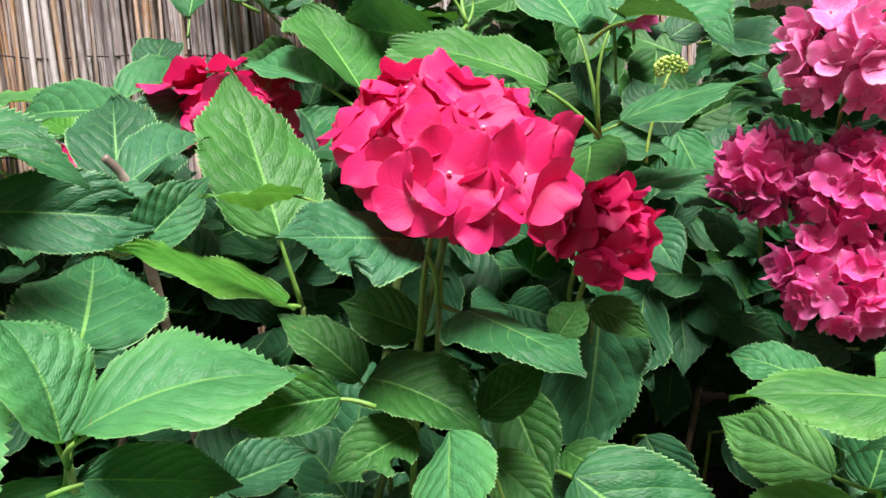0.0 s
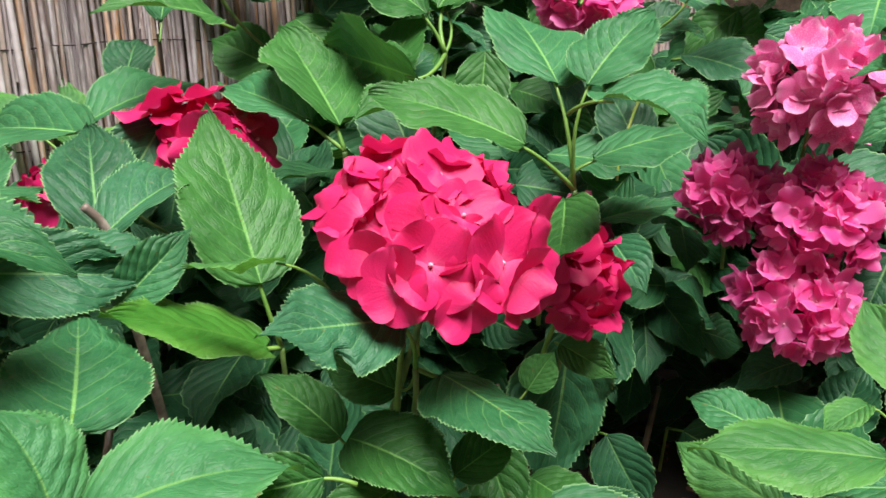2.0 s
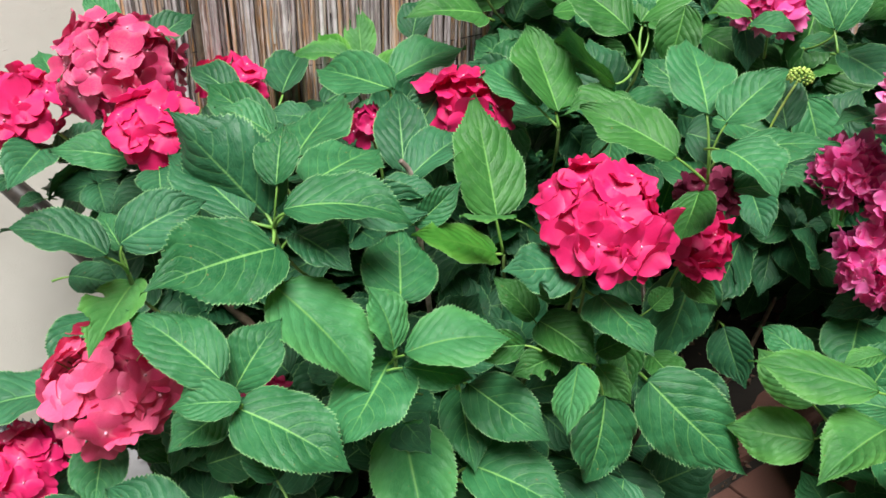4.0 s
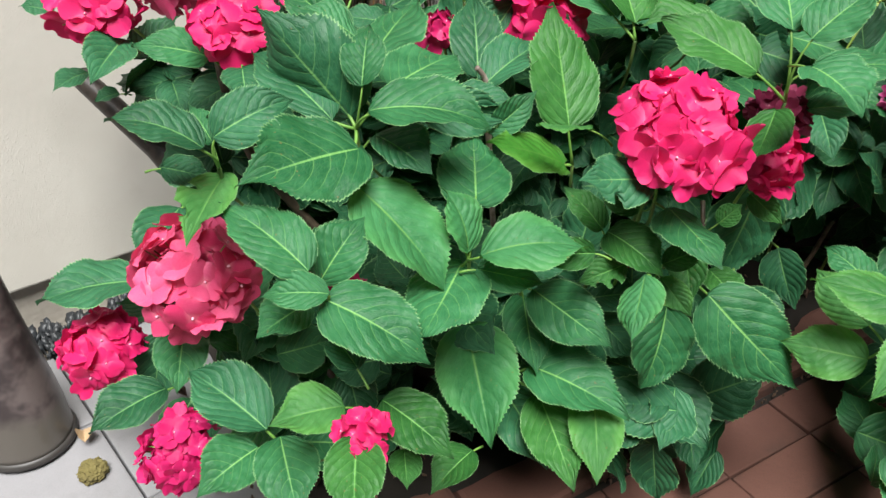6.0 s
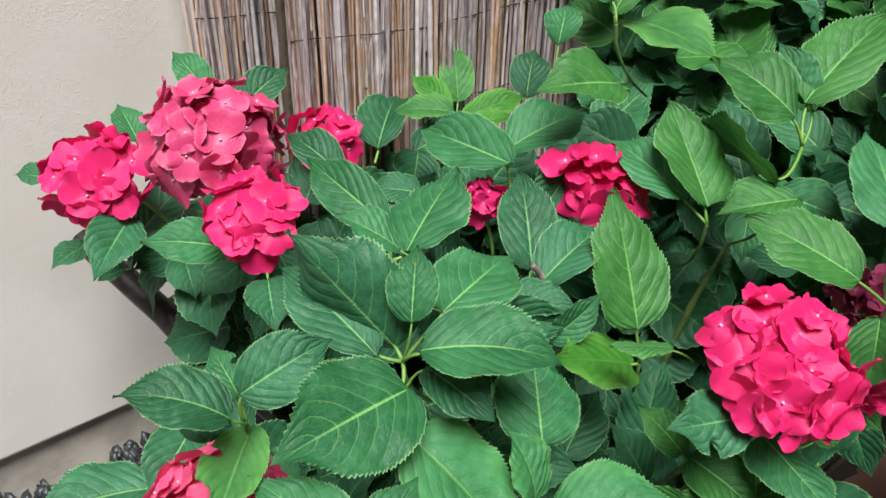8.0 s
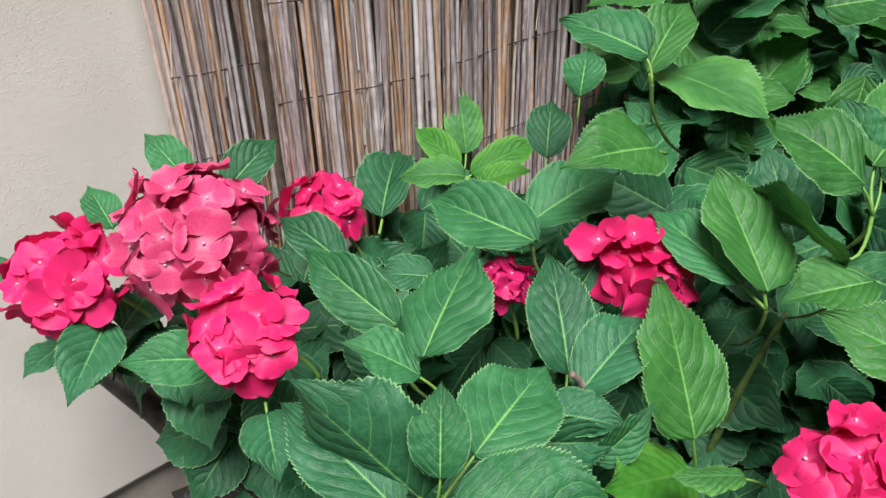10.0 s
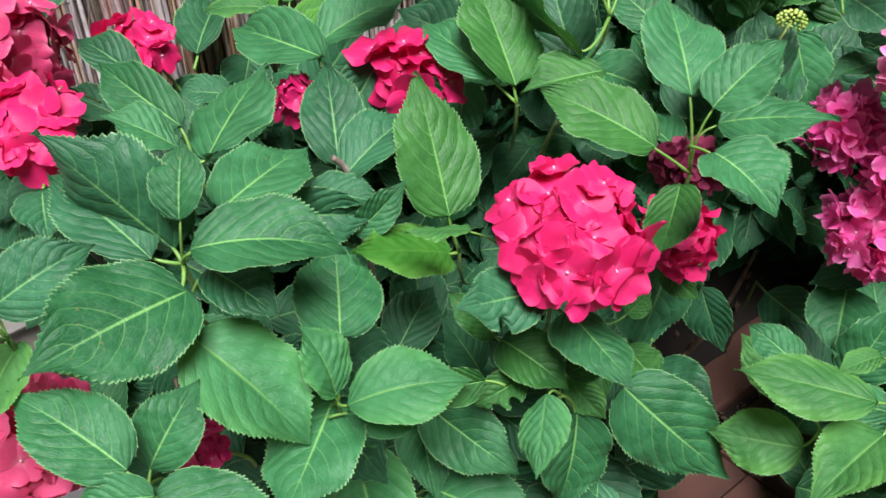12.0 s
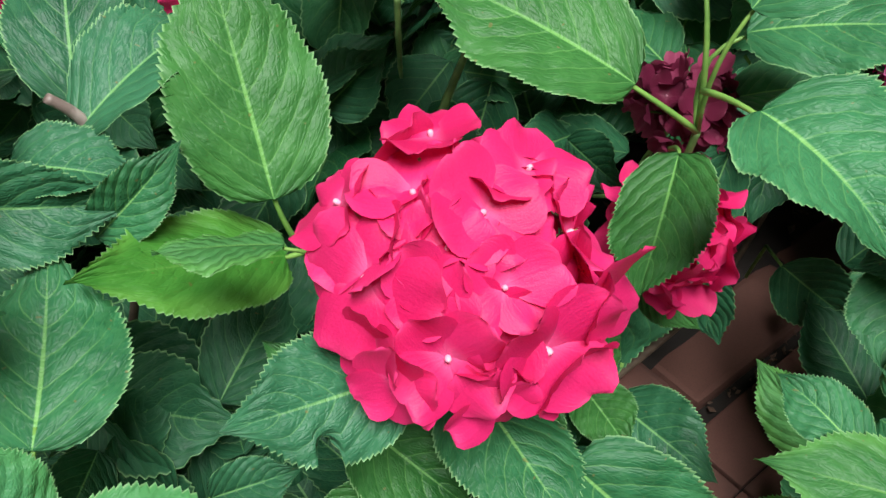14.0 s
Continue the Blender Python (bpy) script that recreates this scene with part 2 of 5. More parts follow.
def cane_material(name, tones):
    mat, nt, bsdf = nodes_of(name)
    info = nt.nodes.new("ShaderNodeObjectInfo")
    geo = nt.nodes.new("ShaderNodeNewGeometry")
    pick = math_node(nt, "FRACT", math_node(nt, "ADD", info.outputs["Random"], geo.outputs["Random Per Island"]))
    ramp = nt.nodes.new("ShaderNodeValToRGB")
    ramp.color_ramp.interpolation = "LINEAR"
    els = ramp.color_ramp.elements
    while len(els) < len(tones):
        els.new(0.5)
    for i, c in enumerate(tones):
        els[i].position = i / (len(tones) - 1)
        els[i].color = (*c, 1.0)
    nt.links.new(pick, ramp.inputs[0])
    mapping = nt.nodes.new("ShaderNodeMapping")
    mapping.inputs["Scale"].default_value = (1.0, 1.0, 0.09)
    tc = nt.nodes.new("ShaderNodeTexCoord")
    nt.links.new(tc.outputs["Object"], mapping.inputs[0])
    streak = noise_node(nt, 260.0, 4.0, mapping.outputs[0])
    patch = noise_node(nt, 22.0, 4.0)
    col = mix_node(nt, ramp_node(nt, streak, 0.4, 0.7, 0.0, 0.75), ramp.outputs[0], (0.56, 0.52, 0.51))
    col = mix_node(nt, ramp_node(nt, patch, 0.42, 0.68, 0.0, 0.5), col, (0.2, 0.15, 0.13))
    nt.links.new(col, bsdf.inputs["Base Color"])
    bsdf.inputs["Roughness"].default_value = 0.6
    bump_node(nt, streak, 0.5, 0.002, bsdf)
    return mat


CANE = cane_material("weathered_reed", [(0.12, 0.095, 0.1), (0.42, 0.365, 0.38), (0.64, 0.59, 0.6), (0.5, 0.25, 0.09), (0.15, 0.1, 0.085), (0.3, 0.255, 0.27), (0.24, 0.19, 0.19), (0.44, 0.26, 0.14), (0.62, 0.575, 0.57)])
wire_mat, nt, bsdf = nodes_of("rusty_wire")
nt.links.new(mix_node(nt, noise_node(nt, 80.0), (0.03, 0.028, 0.03), (0.07, 0.05, 0.045)), bsdf.inputs["Base Color"])
bsdf.inputs["Metallic"].default_value = 0.6
bsdf.inputs["Roughness"].default_value = 0.6


def stone_material(name, low, high, stain, rough=0.85, scale=14.0):
    mat, nt, bsdf = nodes_of(name)
    info = nt.nodes.new("ShaderNodeObjectInfo")
    fac = math_node(nt, "MULTIPLY_ADD", info.outputs["Random"], 0.5, math_node(nt, "MULTIPLY", noise_node(nt, scale, 5.0), 0.6))
    col = mix_node(nt, fac, low, high)
    col = mix_node(nt, math_node(nt, "MULTIPLY", ramp_node(nt, noise_node(nt, scale * 0.5, 6.0), 0.5, 0.7), 0.5), col, stain)
    grain = noise_node(nt, 350.0, 3.0)
    col = mix_node(nt, math_node(nt, "MULTIPLY", ramp_node(nt, grain, 0.5, 0.7), 0.25), col, stain)
    nt.links.new(col, bsdf.inputs["Base Color"])
    bsdf.inputs["Roughness"].default_value = rough
    bump_node(nt, math_node(nt, "MULTIPLY_ADD", grain, 0.4, noise_node(nt, 40.0, 4.0)), 0.4, 0.003, bsdf)
    return mat


BRICK = stone_material("terracotta_paver", (0.085, 0.034, 0.024), (0.145, 0.063, 0.045), (0.038, 0.023, 0.018))
SLAB = stone_material("grey_slab", (0.18, 0.176, 0.184), (0.26, 0.254, 0.264), (0.14, 0.136, 0.136))
SOIL = stone_material("bark_soil", (0.008, 0.006, 0.004), (0.026, 0.018, 0.012), (0.006, 0.005, 0.004), scale=30.0)
GROUND = stone_material("open_ground", (0.12, 0.1, 0.08), (0.2, 0.17, 0.13), (0.08, 0.07, 0.05), scale=3.0)
PEBBLE = stone_material("black_pebble", (0.015, 0.017, 0.02), (0.05, 0.055, 0.06), (0.02, 0.02, 0.02), rough=0.45)
CHIP = stone_material("bark_chip", (0.05, 0.028, 0.018), (0.14, 0.08, 0.05), (0.03, 0.02, 0.014))
MOSS = stone_material("dry_moss", (0.06, 0.055, 0.015), (0.16, 0.13, 0.04), (0.04, 0.03, 0.01))
DRY = stone_material("dry_leaf", (0.28, 0.14, 0.05), (0.55, 0.42, 0.26), (0.2, 0.08, 0.03))

glaze, nt, bsdf = nodes_of("brown_glaze")
wave = ramp_node(nt, noise_node(nt, 7.0, 4.0, rough=0.65), 0.42, 0.56)
col = mix_node(nt, wave, (0.04, 0.03, 0.03), (0.12, 0.095, 0.09))
tc = nt.nodes.new("ShaderNodeTexCoord")
sep = nt.nodes.new("ShaderNodeSeparateXYZ")
nt.links.new(tc.outputs["Object"], sep.inputs[0])
foot = ramp_node(nt, math_node(nt, "MULTIPLY_ADD", noise_node(nt, 6.0, 3.0), 0.16, sep.outputs[2]), 0.17, 0.2, 1.0, 0.0)
col = mix_node(nt, foot, col, (0.1, 0.088, 0.075))
nt.links.new(col, bsdf.inputs["Base Color"])
bsdf.inputs["Roughness"].default_value = 0.28
bump_node(nt, noise_node(nt, 25.0, 3.0), 0.3, 0.004, bsdf)
dark_rim, nt, bsdf = nodes_of("dark_rim")
nt.links.new(mix_node(nt, noise_node(nt, 40.0), (0.02, 0.018, 0.018), (0.05, 0.045, 0.04)), bsdf.inputs["Base Color"])
bsdf.inputs["Roughness"].default_value = 0.5


# ---- builders ----
def mesh_of(name, verts, faces, mats, face_mats=None, uvs=None, smooth=True):
    me = bpy.data.meshes.new(name)
    me.from_pydata([tuple(p) for p in verts], [], faces)
    for m in mats:
        me.materials.append(m)
    if face_mats is not None:
        me.polygons.foreach_set("material_index", face_mats)
    if uvs is not None:
        layer = me.uv_layers.new(name="leaf")
        idx = np.empty(len(me.loops), dtype=np.int32)
        me.loops.foreach_get("vertex_index", idx)
        layer.data.foreach_set("uv", np.asarray(uvs, dtype=np.float32)[idx].ravel())
    if smooth:
        me.polygons.foreach_set("use_smooth", [True] * len(me.polygons))
    me.update()
    return me


def place(ob, parent=None, m=None):
    if m is not None:
        ob.matrix_basis = m
    if parent is not None:
        ob.parent = parent
    return ob


def tube(points, radii, sides=7):
    """Vertices and faces of a tapering tube along points, closed at both ends."""
    pts = [Vector(p) for p in points]
    verts, faces = [], []
    side = Vector((1, 0, 0))
    for i, p in enumerate(pts):
        way = (pts[min(i + 1, len(pts) - 1)] - pts[max(i - 1, 0)]).normalized()
        side = (side - way * side.dot(way))
        if side.length < 1e-4:
            side = way.orthogonal()
        side.normalize()
        other = way.cross(side)
        for k in range(sides):
            a = 2 * math.pi * k / sides
            verts.append(p + (side * math.cos(a) + other * math.sin(a)) * radii[i])
    for i in range(len(pts) - 1):
        for k in range(sides):
            a, b = i * sides + k, i * sides + (k + 1) % sides
            faces.append((a, b, b + sides, a + sides))
    faces.append(tuple(range(sides))[::-1])
    last = (len(pts) - 1) * sides
    faces.append(tuple(range(last, last + sides)))
    return verts, faces


def bend(a, b, sag, steps=8):
    """Points of a curve from a to b; it leaves a along the vector sag."""
    a, b, c = Vector(a), Vector(b), Vector(a) + Vector(sag)
    return [a * (1 - t) ** 2 + c * 2 * t * (1 - t) + b * t * t for t in [i / steps for i in range(steps + 1)]]


COLS = (-1.0, -0.82, -0.6, -0.34, -0.1, 0.0, 0.1, 0.34, 0.6, 0.82, 1.0)


def leaf_shape(length, width, rng, droop=0.1, fold=0.12, curl=0.0, teeth=34, bites=0):
    """Blade in its own frame: base at the origin, tip along +y, upper face to +z."""
    rows = 2 * teeth + 2
    ph = rng.uniform(0, 6.28)
    # some blades are widest near the base, others at the middle
    mid = 0.5 + 0.2 * ((ph * 3.7) % 1.0)
    full = [(i / rows) ** mid * (1 - i / rows) ** 0.88 for i in range(rows + 1)]
    top = max(full)
    lean = rng.uniform(-0.05, 0.05)
    twist = rng.uniform(-0.22, 0.22)
    bite = [(rng.uniform(0.25, 0.75), rng.choice((-1, 1)), rng.uniform(0.05, 0.1)) for _ in range(bites)]
    verts, uvs, faces = [], [], []
    for i in range(rows + 1):
        v = i / rows
        half = 0.5 * width * full[i] / top
        taper = 1.0 - 0.66 * max(0.0, (v - 0.68) / 0.32) ** 0.9
        half *= taper
        jag = (0.011 if i % 2 else -0.009) * min(1.0, 6 * v) * min(1.0, 5 * (1 - v))
        jag *= 1 + 0.5 * math.sin(i * 1.7 + ph)
        for u in COLS:
            x = u * half
            if abs(u) == 1.0:
                x += u * jag * width * 1.1
            for bv, bs, br in bite:
                if u * bs > 0.3 and abs(v - bv) < br:
                    x *= 1 - 0.75 * math.sqrt(1 - ((v - bv) / br) ** 2) * (abs(u) - 0.3)
            y = v * length + (0.35 * abs(x) - 0.1 * abs(u) * half if v < 0.25 else 0.0) * -(0.25 - v) * 3
            if abs(u) == 1.0 and i % 2:
                y += 0.014 * length * min(1.0, 5 * (1 - v))
            q = 7.0 * v - 2.9 * abs(u) ** 1.35
            z = fold * abs(x) + curl * u * u * half
            z += 0.0006 * (1 - math.cos(2 * math.pi * q)) * min(1.0, 5 * abs(u)) * min(1, 4 * (1 - v))
            z -= droop * length * v * v * (1 if droop < 0.3 else 1.0)
            z += 0.065 * width * abs(u) ** 1.5 * math.sin(7.5 * v + ph + (1.6 if u > 0 else 0.0))
            z += 0.022 * width * abs(u) ** 2 * math.sin(21.0 * v + 2.0 * ph + (2.4 if u > 0 else 0.0))
            z += twist * x * v
            z -= 0.015 * length * max(0.0, (v - 0.7) / 0.3) ** 2
            x += lean * length * v * v
            verts.append((x, y, z))
            uvs.append((0.5 + 0.5 * u, v))
    n = len(COLS)
    for i in range(rows):
        for k in range(n - 1):
            a = i * n + k
            faces.append((a, a + 1, a + n + 1, a + n))
    return verts, faces, uvs


LEAF_RNG = random.Random(7)


def add_leaf(parent, tone, base, tip, normal, width, node_at, droop=None, bites=0, fold=None, label=""):
    """One leaf with its stalk, from the base of the blade to its tip; the stalk runs to node_at."""
    rng = LEAF_RNG
    b, t, n = Vector(base), Vector(tip), Vector(normal)
    y = (t - b).normalized()
    x = y.cross(n).normalized()
    z = x.cross(y)
    m = Matrix((x, y, z)).transposed().to_4x4()
    m.translation = b
    length = (t - b).length
    d = rng.uniform(0.12, 0.36) if droop is None else droop
    keel, roll = rng.uniform(0.22, 0.55), rng.uniform(-0.25, 0.0)
    verts, faces, uvs = leaf_shape(length, width, rng, d, keel if fold is None else fold, roll, bites=bites)
    # lift the arc so that its tip comes back to the wanted place
    verts = [(vx, vy, vz + d * vy) for vx, vy, vz in verts]
    mats = [0] * len(faces)
    end = m.inverted() @ Vector(node_at)
    if end.length > 0.14:
        end = (end.normalized() * 0.5 + Vector((0, -0.8, -0.35))).normalized() * 0.045
    pts = bend((0, 0.012 * length / 0.12, -0.0012), end, (0, -0.4 * end.length - 0.005, -0.004), 6)
    r = 0.0009 + 0.006 * length
    tv, tf = tube(pts, [r * (0.75 + 0.1 * i) for i in range(7)], 6)
    off = len(verts)
    verts += tv
    uvs += [(0.5, 0.0)] * len(tv)
    faces += [tuple(k + off for k in f) for f in tf]
    mats += [1] * len(tf)
    ob = new("leaf", mesh_of("leaf", verts, faces, [LEAF[tone], PETIOLE], mats, uvs))
    place(ob, parent, m)
    if label:
        ob["label"] = label
    return ob


def add_stem(parent, points, r0, r1, mat, name="stem", knots=True):
    pts = []
    ctrl = [Vector(p) for p in points]
    for i in range(len(ctrl) - 1):
        p0, p1, p2, p3 = ctrl[max(i - 1, 0)], ctrl[i], ctrl[i + 1], ctrl[min(i + 2, len(ctrl) - 1)]
        for k in range(6):
            s = k / 6
            pts.append(0.5 * ((2 * p1) + (p2 - p0) * s + (2 * p0 - 5 * p1 + 4 * p2 - p3) * s * s + (3 * p1 - p0 - 3 * p2 + p3) * s ** 3))
    pts.append(ctrl[-1])
    last = len(pts) - 1
    radii = [(r0 + (r1 - r0) * i / last) * (1.0 + (0.25 if knots and i % 6 == 0 and 0 < i < last else 0.0)) for i in range(len(pts))]
    tv, tf = tube(pts, radii, 8)
    ob = new(name, mesh_of(name, tv, tf, [mat]))
    return place(ob, parent)


def sepal(verts, faces, uvs, spin, size, wide, cup, ruffle, rng, tilt):
    """One broad rounded sepal on a short claw, added to the lists."""
    nu, nv = 6, 8
    off = len(verts)
    ph, ph2 = rng.uniform(0, 6.28), rng.uniform(0, 6.28)
    ca, sa = math.cos(spin), math.sin(spin)
    notch = rng.uniform(0.0, 0.05)
    skew = rng.uniform(-0.12, 0.12)
    for i in range(nv + 1):
        v = math.sin(0.5 * math.pi * i / nv)
        if v < 0.52:
            full = 0.2 + 0.8 * math.sin(0.5 * math.pi * v / 0.52) ** 1.1
        else:
            full = max(0.0, 1 - ((v - 0.52) / 0.48) ** 2.5) ** 0.45
        half = wide * size * 0.5 * max(full, 0.12)
        for k in range(nu + 1):
            u = 2 * k / nu - 1
            x = u * half + skew * size * v * v
            r = size * (0.03 + 0.97 * v) - notch * size * (1 - abs(u)) * v ** 6
            w = u * full
            z = cup * size * v * v + 0.3 * cup * size * w * w
            z += ruffle * size * v * (0.5 * math.sin(2.6 * w + ph) + 0.3 * v * v * math.sin(6.0 * w + ph2))
            z += tilt * size * v
            verts.append((r * ca - x * sa, r * sa + x * ca, z))
            uvs.append((0.5 + 0.5 * u, v))
    n = nu + 1
    for i in range(nv):
        for k in range(nu):
            a = off + i * n + k
            faces.append((a, a + n, a + n + 1, a + 1))


def floret_mesh(kind, rng, ruffle, wide):
    """Four overlapping sepals round a small bead; unit size, facing +z."""
    verts, faces, uvs = [], [], []
    for k in range(4):
        up = 0.02 if k % 2 else 0.06
        cup, rise = (rng.uniform(-0.1, 0.5), rng.uniform(0.15, 0.6)) if kind in ("pink", "rose", "dusky") else (rng.uniform(-0.35, 0.2), rng.uniform(0.02, 0.32))
        sepal(verts, faces, uvs, k * math.pi / 2 + rng.uniform(-0.16, 0.16), 0.5 * rng.uniform(0.84, 1.1), wide * rng.uniform(0.88, 1.1), cup, ruffle, rng, up + rise)
    mats = [0] * len(faces)
    off = len(verts)
    rings = ((0.0, 0.024), (0.03, 0.03), (0.055, 0.022), (0.065, 0.0))
    for z, r in rings:
        for k in range(7):
            a = 2 * math.pi * k / 7
            verts.append((r * math.cos(a), r * math.sin(a), z))
            uvs.append((0.5, 0.0))
    for i in range(3):
        for k in range(7):
            a, b = off + i * 7 + k, off + i * 7 + (k + 1) % 7
            faces.append((a, b, b + 7, a + 7))
            mats.append(1)
    return mesh_of("floret", verts, faces, [PETAL[kind], bead_mat], mats, uvs)


FLORETS = {}
for kind_name, ruf, wid in (("red", 0.27, 1.22), ("crimson", 0.3, 1.1), ("faded", 0.24, 1.18), ("salmon", 0.22, 1.2), ("pink", 0.34, 1.12), ("rose", 0.34, 1.12), ("dusky", 0.26, 1.1)):
    FLORETS[kind_name] = [floret_mesh(kind_name, random.Random(100 + k * 13), ruf, wid) for k in range(8)]


def flower_head(parent, kind, centre, radius, size, count, seed, root, squash=0.85, low=-0.35, axis=(0, 0, 1), label="", placed=()):
    """A mophead: a branching core of thin stalks with one floret on each."""
    rng = random.Random(seed)
    c = Vector(centre)
    verts, faces = tube(bend(root, c, (0, 0, 0.03), 6), [0.0026] * 7, 7)
    up = Vector(axis).normalized()
    turn = up.to_track_quat("Z", "Y").to_matrix()
    spots = []
    inner = count * 2 // 3
    for i in range(count + inner):
        h = 1 - (1 - low) * (i + 0.5) / count if i < count else 1 - (1 - low) * (i - count + 0.5) / inner
        a = i * 2.39996 + rng.uniform(-0.3, 0.3)
        s = math.sqrt(max(0.0, 1 - h * h))
        d = Vector((s * math.cos(a), s * math.sin(a), h)) + Vector((rng.uniform(-0.14, 0.14) for _ in range(3)))
        d.normalize()
        far = (radius - 0.1 * size) * (rng.uniform(0.84, 1.02) if i < count else rng.uniform(0.6, 0.76))
        p = c + turn @ Vector((d.x * far, d.y * far, d.z * far * squash))
        spots.append((p, turn @ d))
        tv, tf = tube(bend(c - up * radius * 0.35, p, up * radius * 0.25, 3), [0.0016, 0.0013, 0.001, 0.001], 4)
        off = len(verts)
        verts += tv
        faces += [tuple(k + off for k in f) for f in tf]
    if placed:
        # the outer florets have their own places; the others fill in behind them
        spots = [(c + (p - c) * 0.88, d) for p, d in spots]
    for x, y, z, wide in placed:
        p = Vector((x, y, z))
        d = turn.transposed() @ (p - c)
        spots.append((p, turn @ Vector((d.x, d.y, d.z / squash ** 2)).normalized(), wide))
    head = new("flower_head", mesh_of("flower_core", [v - c for v in verts], faces, [PETIOLE]))
    place(head, parent, Matrix.Translation(c))
    if label:
        head["label"] = label
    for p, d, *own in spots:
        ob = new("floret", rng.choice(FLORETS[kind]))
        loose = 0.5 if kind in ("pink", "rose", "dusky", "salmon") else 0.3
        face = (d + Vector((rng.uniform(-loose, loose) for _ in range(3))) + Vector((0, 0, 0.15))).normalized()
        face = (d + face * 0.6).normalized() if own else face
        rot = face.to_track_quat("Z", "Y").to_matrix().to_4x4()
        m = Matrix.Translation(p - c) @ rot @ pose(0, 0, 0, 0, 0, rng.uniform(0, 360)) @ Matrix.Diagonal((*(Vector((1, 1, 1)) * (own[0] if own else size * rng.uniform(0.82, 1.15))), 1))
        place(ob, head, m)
    return head


def shoot(plant, root, node_at, rows, r=0.0027):
    """A side shoot from inside the bush to a node, and the leaves that stand at the node.
    Rows: tone, base, tip, facing, width, and if need be droop, bites and fold."""
    if root is not None:
        root, top = Vector(root), Vector(node_at)
        k = top - root
        add_stem(plant, [root, root + Vector((k.x * 0.5, k.y * 0.5, k.z * 0.3)), root + Vector((k.x * 0.9, k.y * 0.9, k.z * 0.7)), top], r * 0.6, r, STEM)
    for row in rows:
        tone, base, tip, facing, width = row[:5]
        add_leaf(plant, tone, base, tip, facing, width, node_at, row[5] if len(row) > 5 else None, bites=row[6] if len(row) > 6 else 0, fold=row[7] if len(row) > 7 else None)


def plant_base(name, at, label, group=""):
    ob = new(name)
    ob.location = (0, 0, 0)
    ob.empty_display_size = 0.05
    return tagged(ob, label, "hydrangea", group)


def box_mesh(name, size, mat, bevel=0.004):
    bm = bmesh.new()
    bmesh.ops.create_cube(bm, size=1.0)
    bmesh.ops.scale(bm, vec=size, verts=bm.verts)
    if bevel:
        bmesh.ops.bevel(bm, geom=bm.edges[:], offset=bevel, segments=2, affect="EDGES", profile=0.6)
    me = bpy.data.meshes.new(name)
    bm.to_mesh(me)
    bm.free()
    me.materials.append(mat)
    return me


# ---- setting: ground, wall, paving ----
WALL_DIR = Vector((0.564, 0.826, 0))
WALL_OUT = Vector((0.826, -0.564, 0))
WALL_AT = Vector((-1.22, 0.858, 0))
FENCE_DIR = Vector((0.65, 0.76, 0))
FENCE_OUT = Vector((0.76, -0.65, 0))


def turned(origin, way):
    return Matrix.Translation(origin) @ Matrix.Rotation(math.atan2(way.y, way.x), 4, "Z")


ground = new("ground", mesh_of("ground", [(-300, -300, -0.03), (300, -300, -0.03), (300, 300, -0.03), (-300, 300, -0.03)], [(0, 1, 2, 3)], [GROUND]))
tagged(ground, "bare earth ground round the house", "ground", kind="structure")

wall = new("wall_house", box_mesh("wall", (6.0, 0.3, 3.2), plaster, 0.006))
wall.matrix_basis = turned(WALL_AT - WALL_OUT * 0.15 - WALL_DIR * 0.6 + Vector((0, 0, 0.13 + 1.6)), WALL_DIR)
tagged(wall, "cream rendered house wall with rough plaster", "wall", kind="structure")
plinth = new("plinth", box_mesh("plinth", (6.0, 0.26, 0.2), plinth_mat, 0.004))
plinth.matrix_basis = turned(WALL_AT - WALL_OUT * 0.155 - WALL_DIR * 0.6 + Vector((0, 0, 0.03)), WALL_DIR)
tagged(plinth, "grey set-back plinth below the plaster", "plinth", kind="structure")

# unseen walls added to close the yard, dark to cut sky and bounced light
for wall_name, at, way in (("wall_garden", Vector((1.6, -2.2, 1.3)), Vector((0.685, 0.729, 0))), ("wall_side", Vector((3.6, 1.4, 1.3)), Vector((-0.729, 0.685, 0)))):
    ob = new(wall_name, box_mesh(wall_name, (7.0, 0.25, 2.6), WOOD, 0.006))
    ob.matrix_basis = turned(at, way)
    tagged(ob, "added unseen wall, dark to keep bounced side light off the bushes", "wall", kind="structure")

# planting bed: lumpy dark soil
rng = random.Random(3)
BED_AT = Vector((0.163, 0.853, 0.0))
BED_DIR = Vector((0.685, 0.729, 0))
BED_IN = Vector((-0.729, 0.685, 0))
nx, ny = 90, 34
bv, bf = [], []
for i in range(nx + 1):
    for k in range(ny + 1):
        a, d = -0.76 + 4.66 * i / nx, 0.12 + 1.15 * k / ny
        p = BED_AT + BED_DIR * a + BED_IN * d
        z = 0.012 + 0.022 * noise.noise(p * 7) + 0.012 * noise.noise(p * 25) + 0.02 * min(1, (d - 0.12) * 3)
        bv.append((p.x, p.y, z))
for i in range(nx):
    for k in range(ny):
        a = i * (ny + 1) + k
        bf.append((a, a + ny + 1, a + ny + 2, a + 1))
bed = new("soil_bed", mesh_of("soil_bed", bv, bf, [SOIL]))
tagged(bed, "dark moist soil of the planting bed", "soil", kind="structure")


# ---- the three shrubs ----
red_bush = plant_base("hydrangea_bush", (0, 0, 0), "large hydrangea bush with bright red mophead flowers in a bed")
pink_bush = plant_base("hydrangea_bush", (0, 0, 0), "hydrangea bush with magenta-pink ruffled mophead flowers, in shade")
young_bush = plant_base("hydrangea_bush", (0, 0, 0), "young hydrangea with pale green leaves and no flowers")

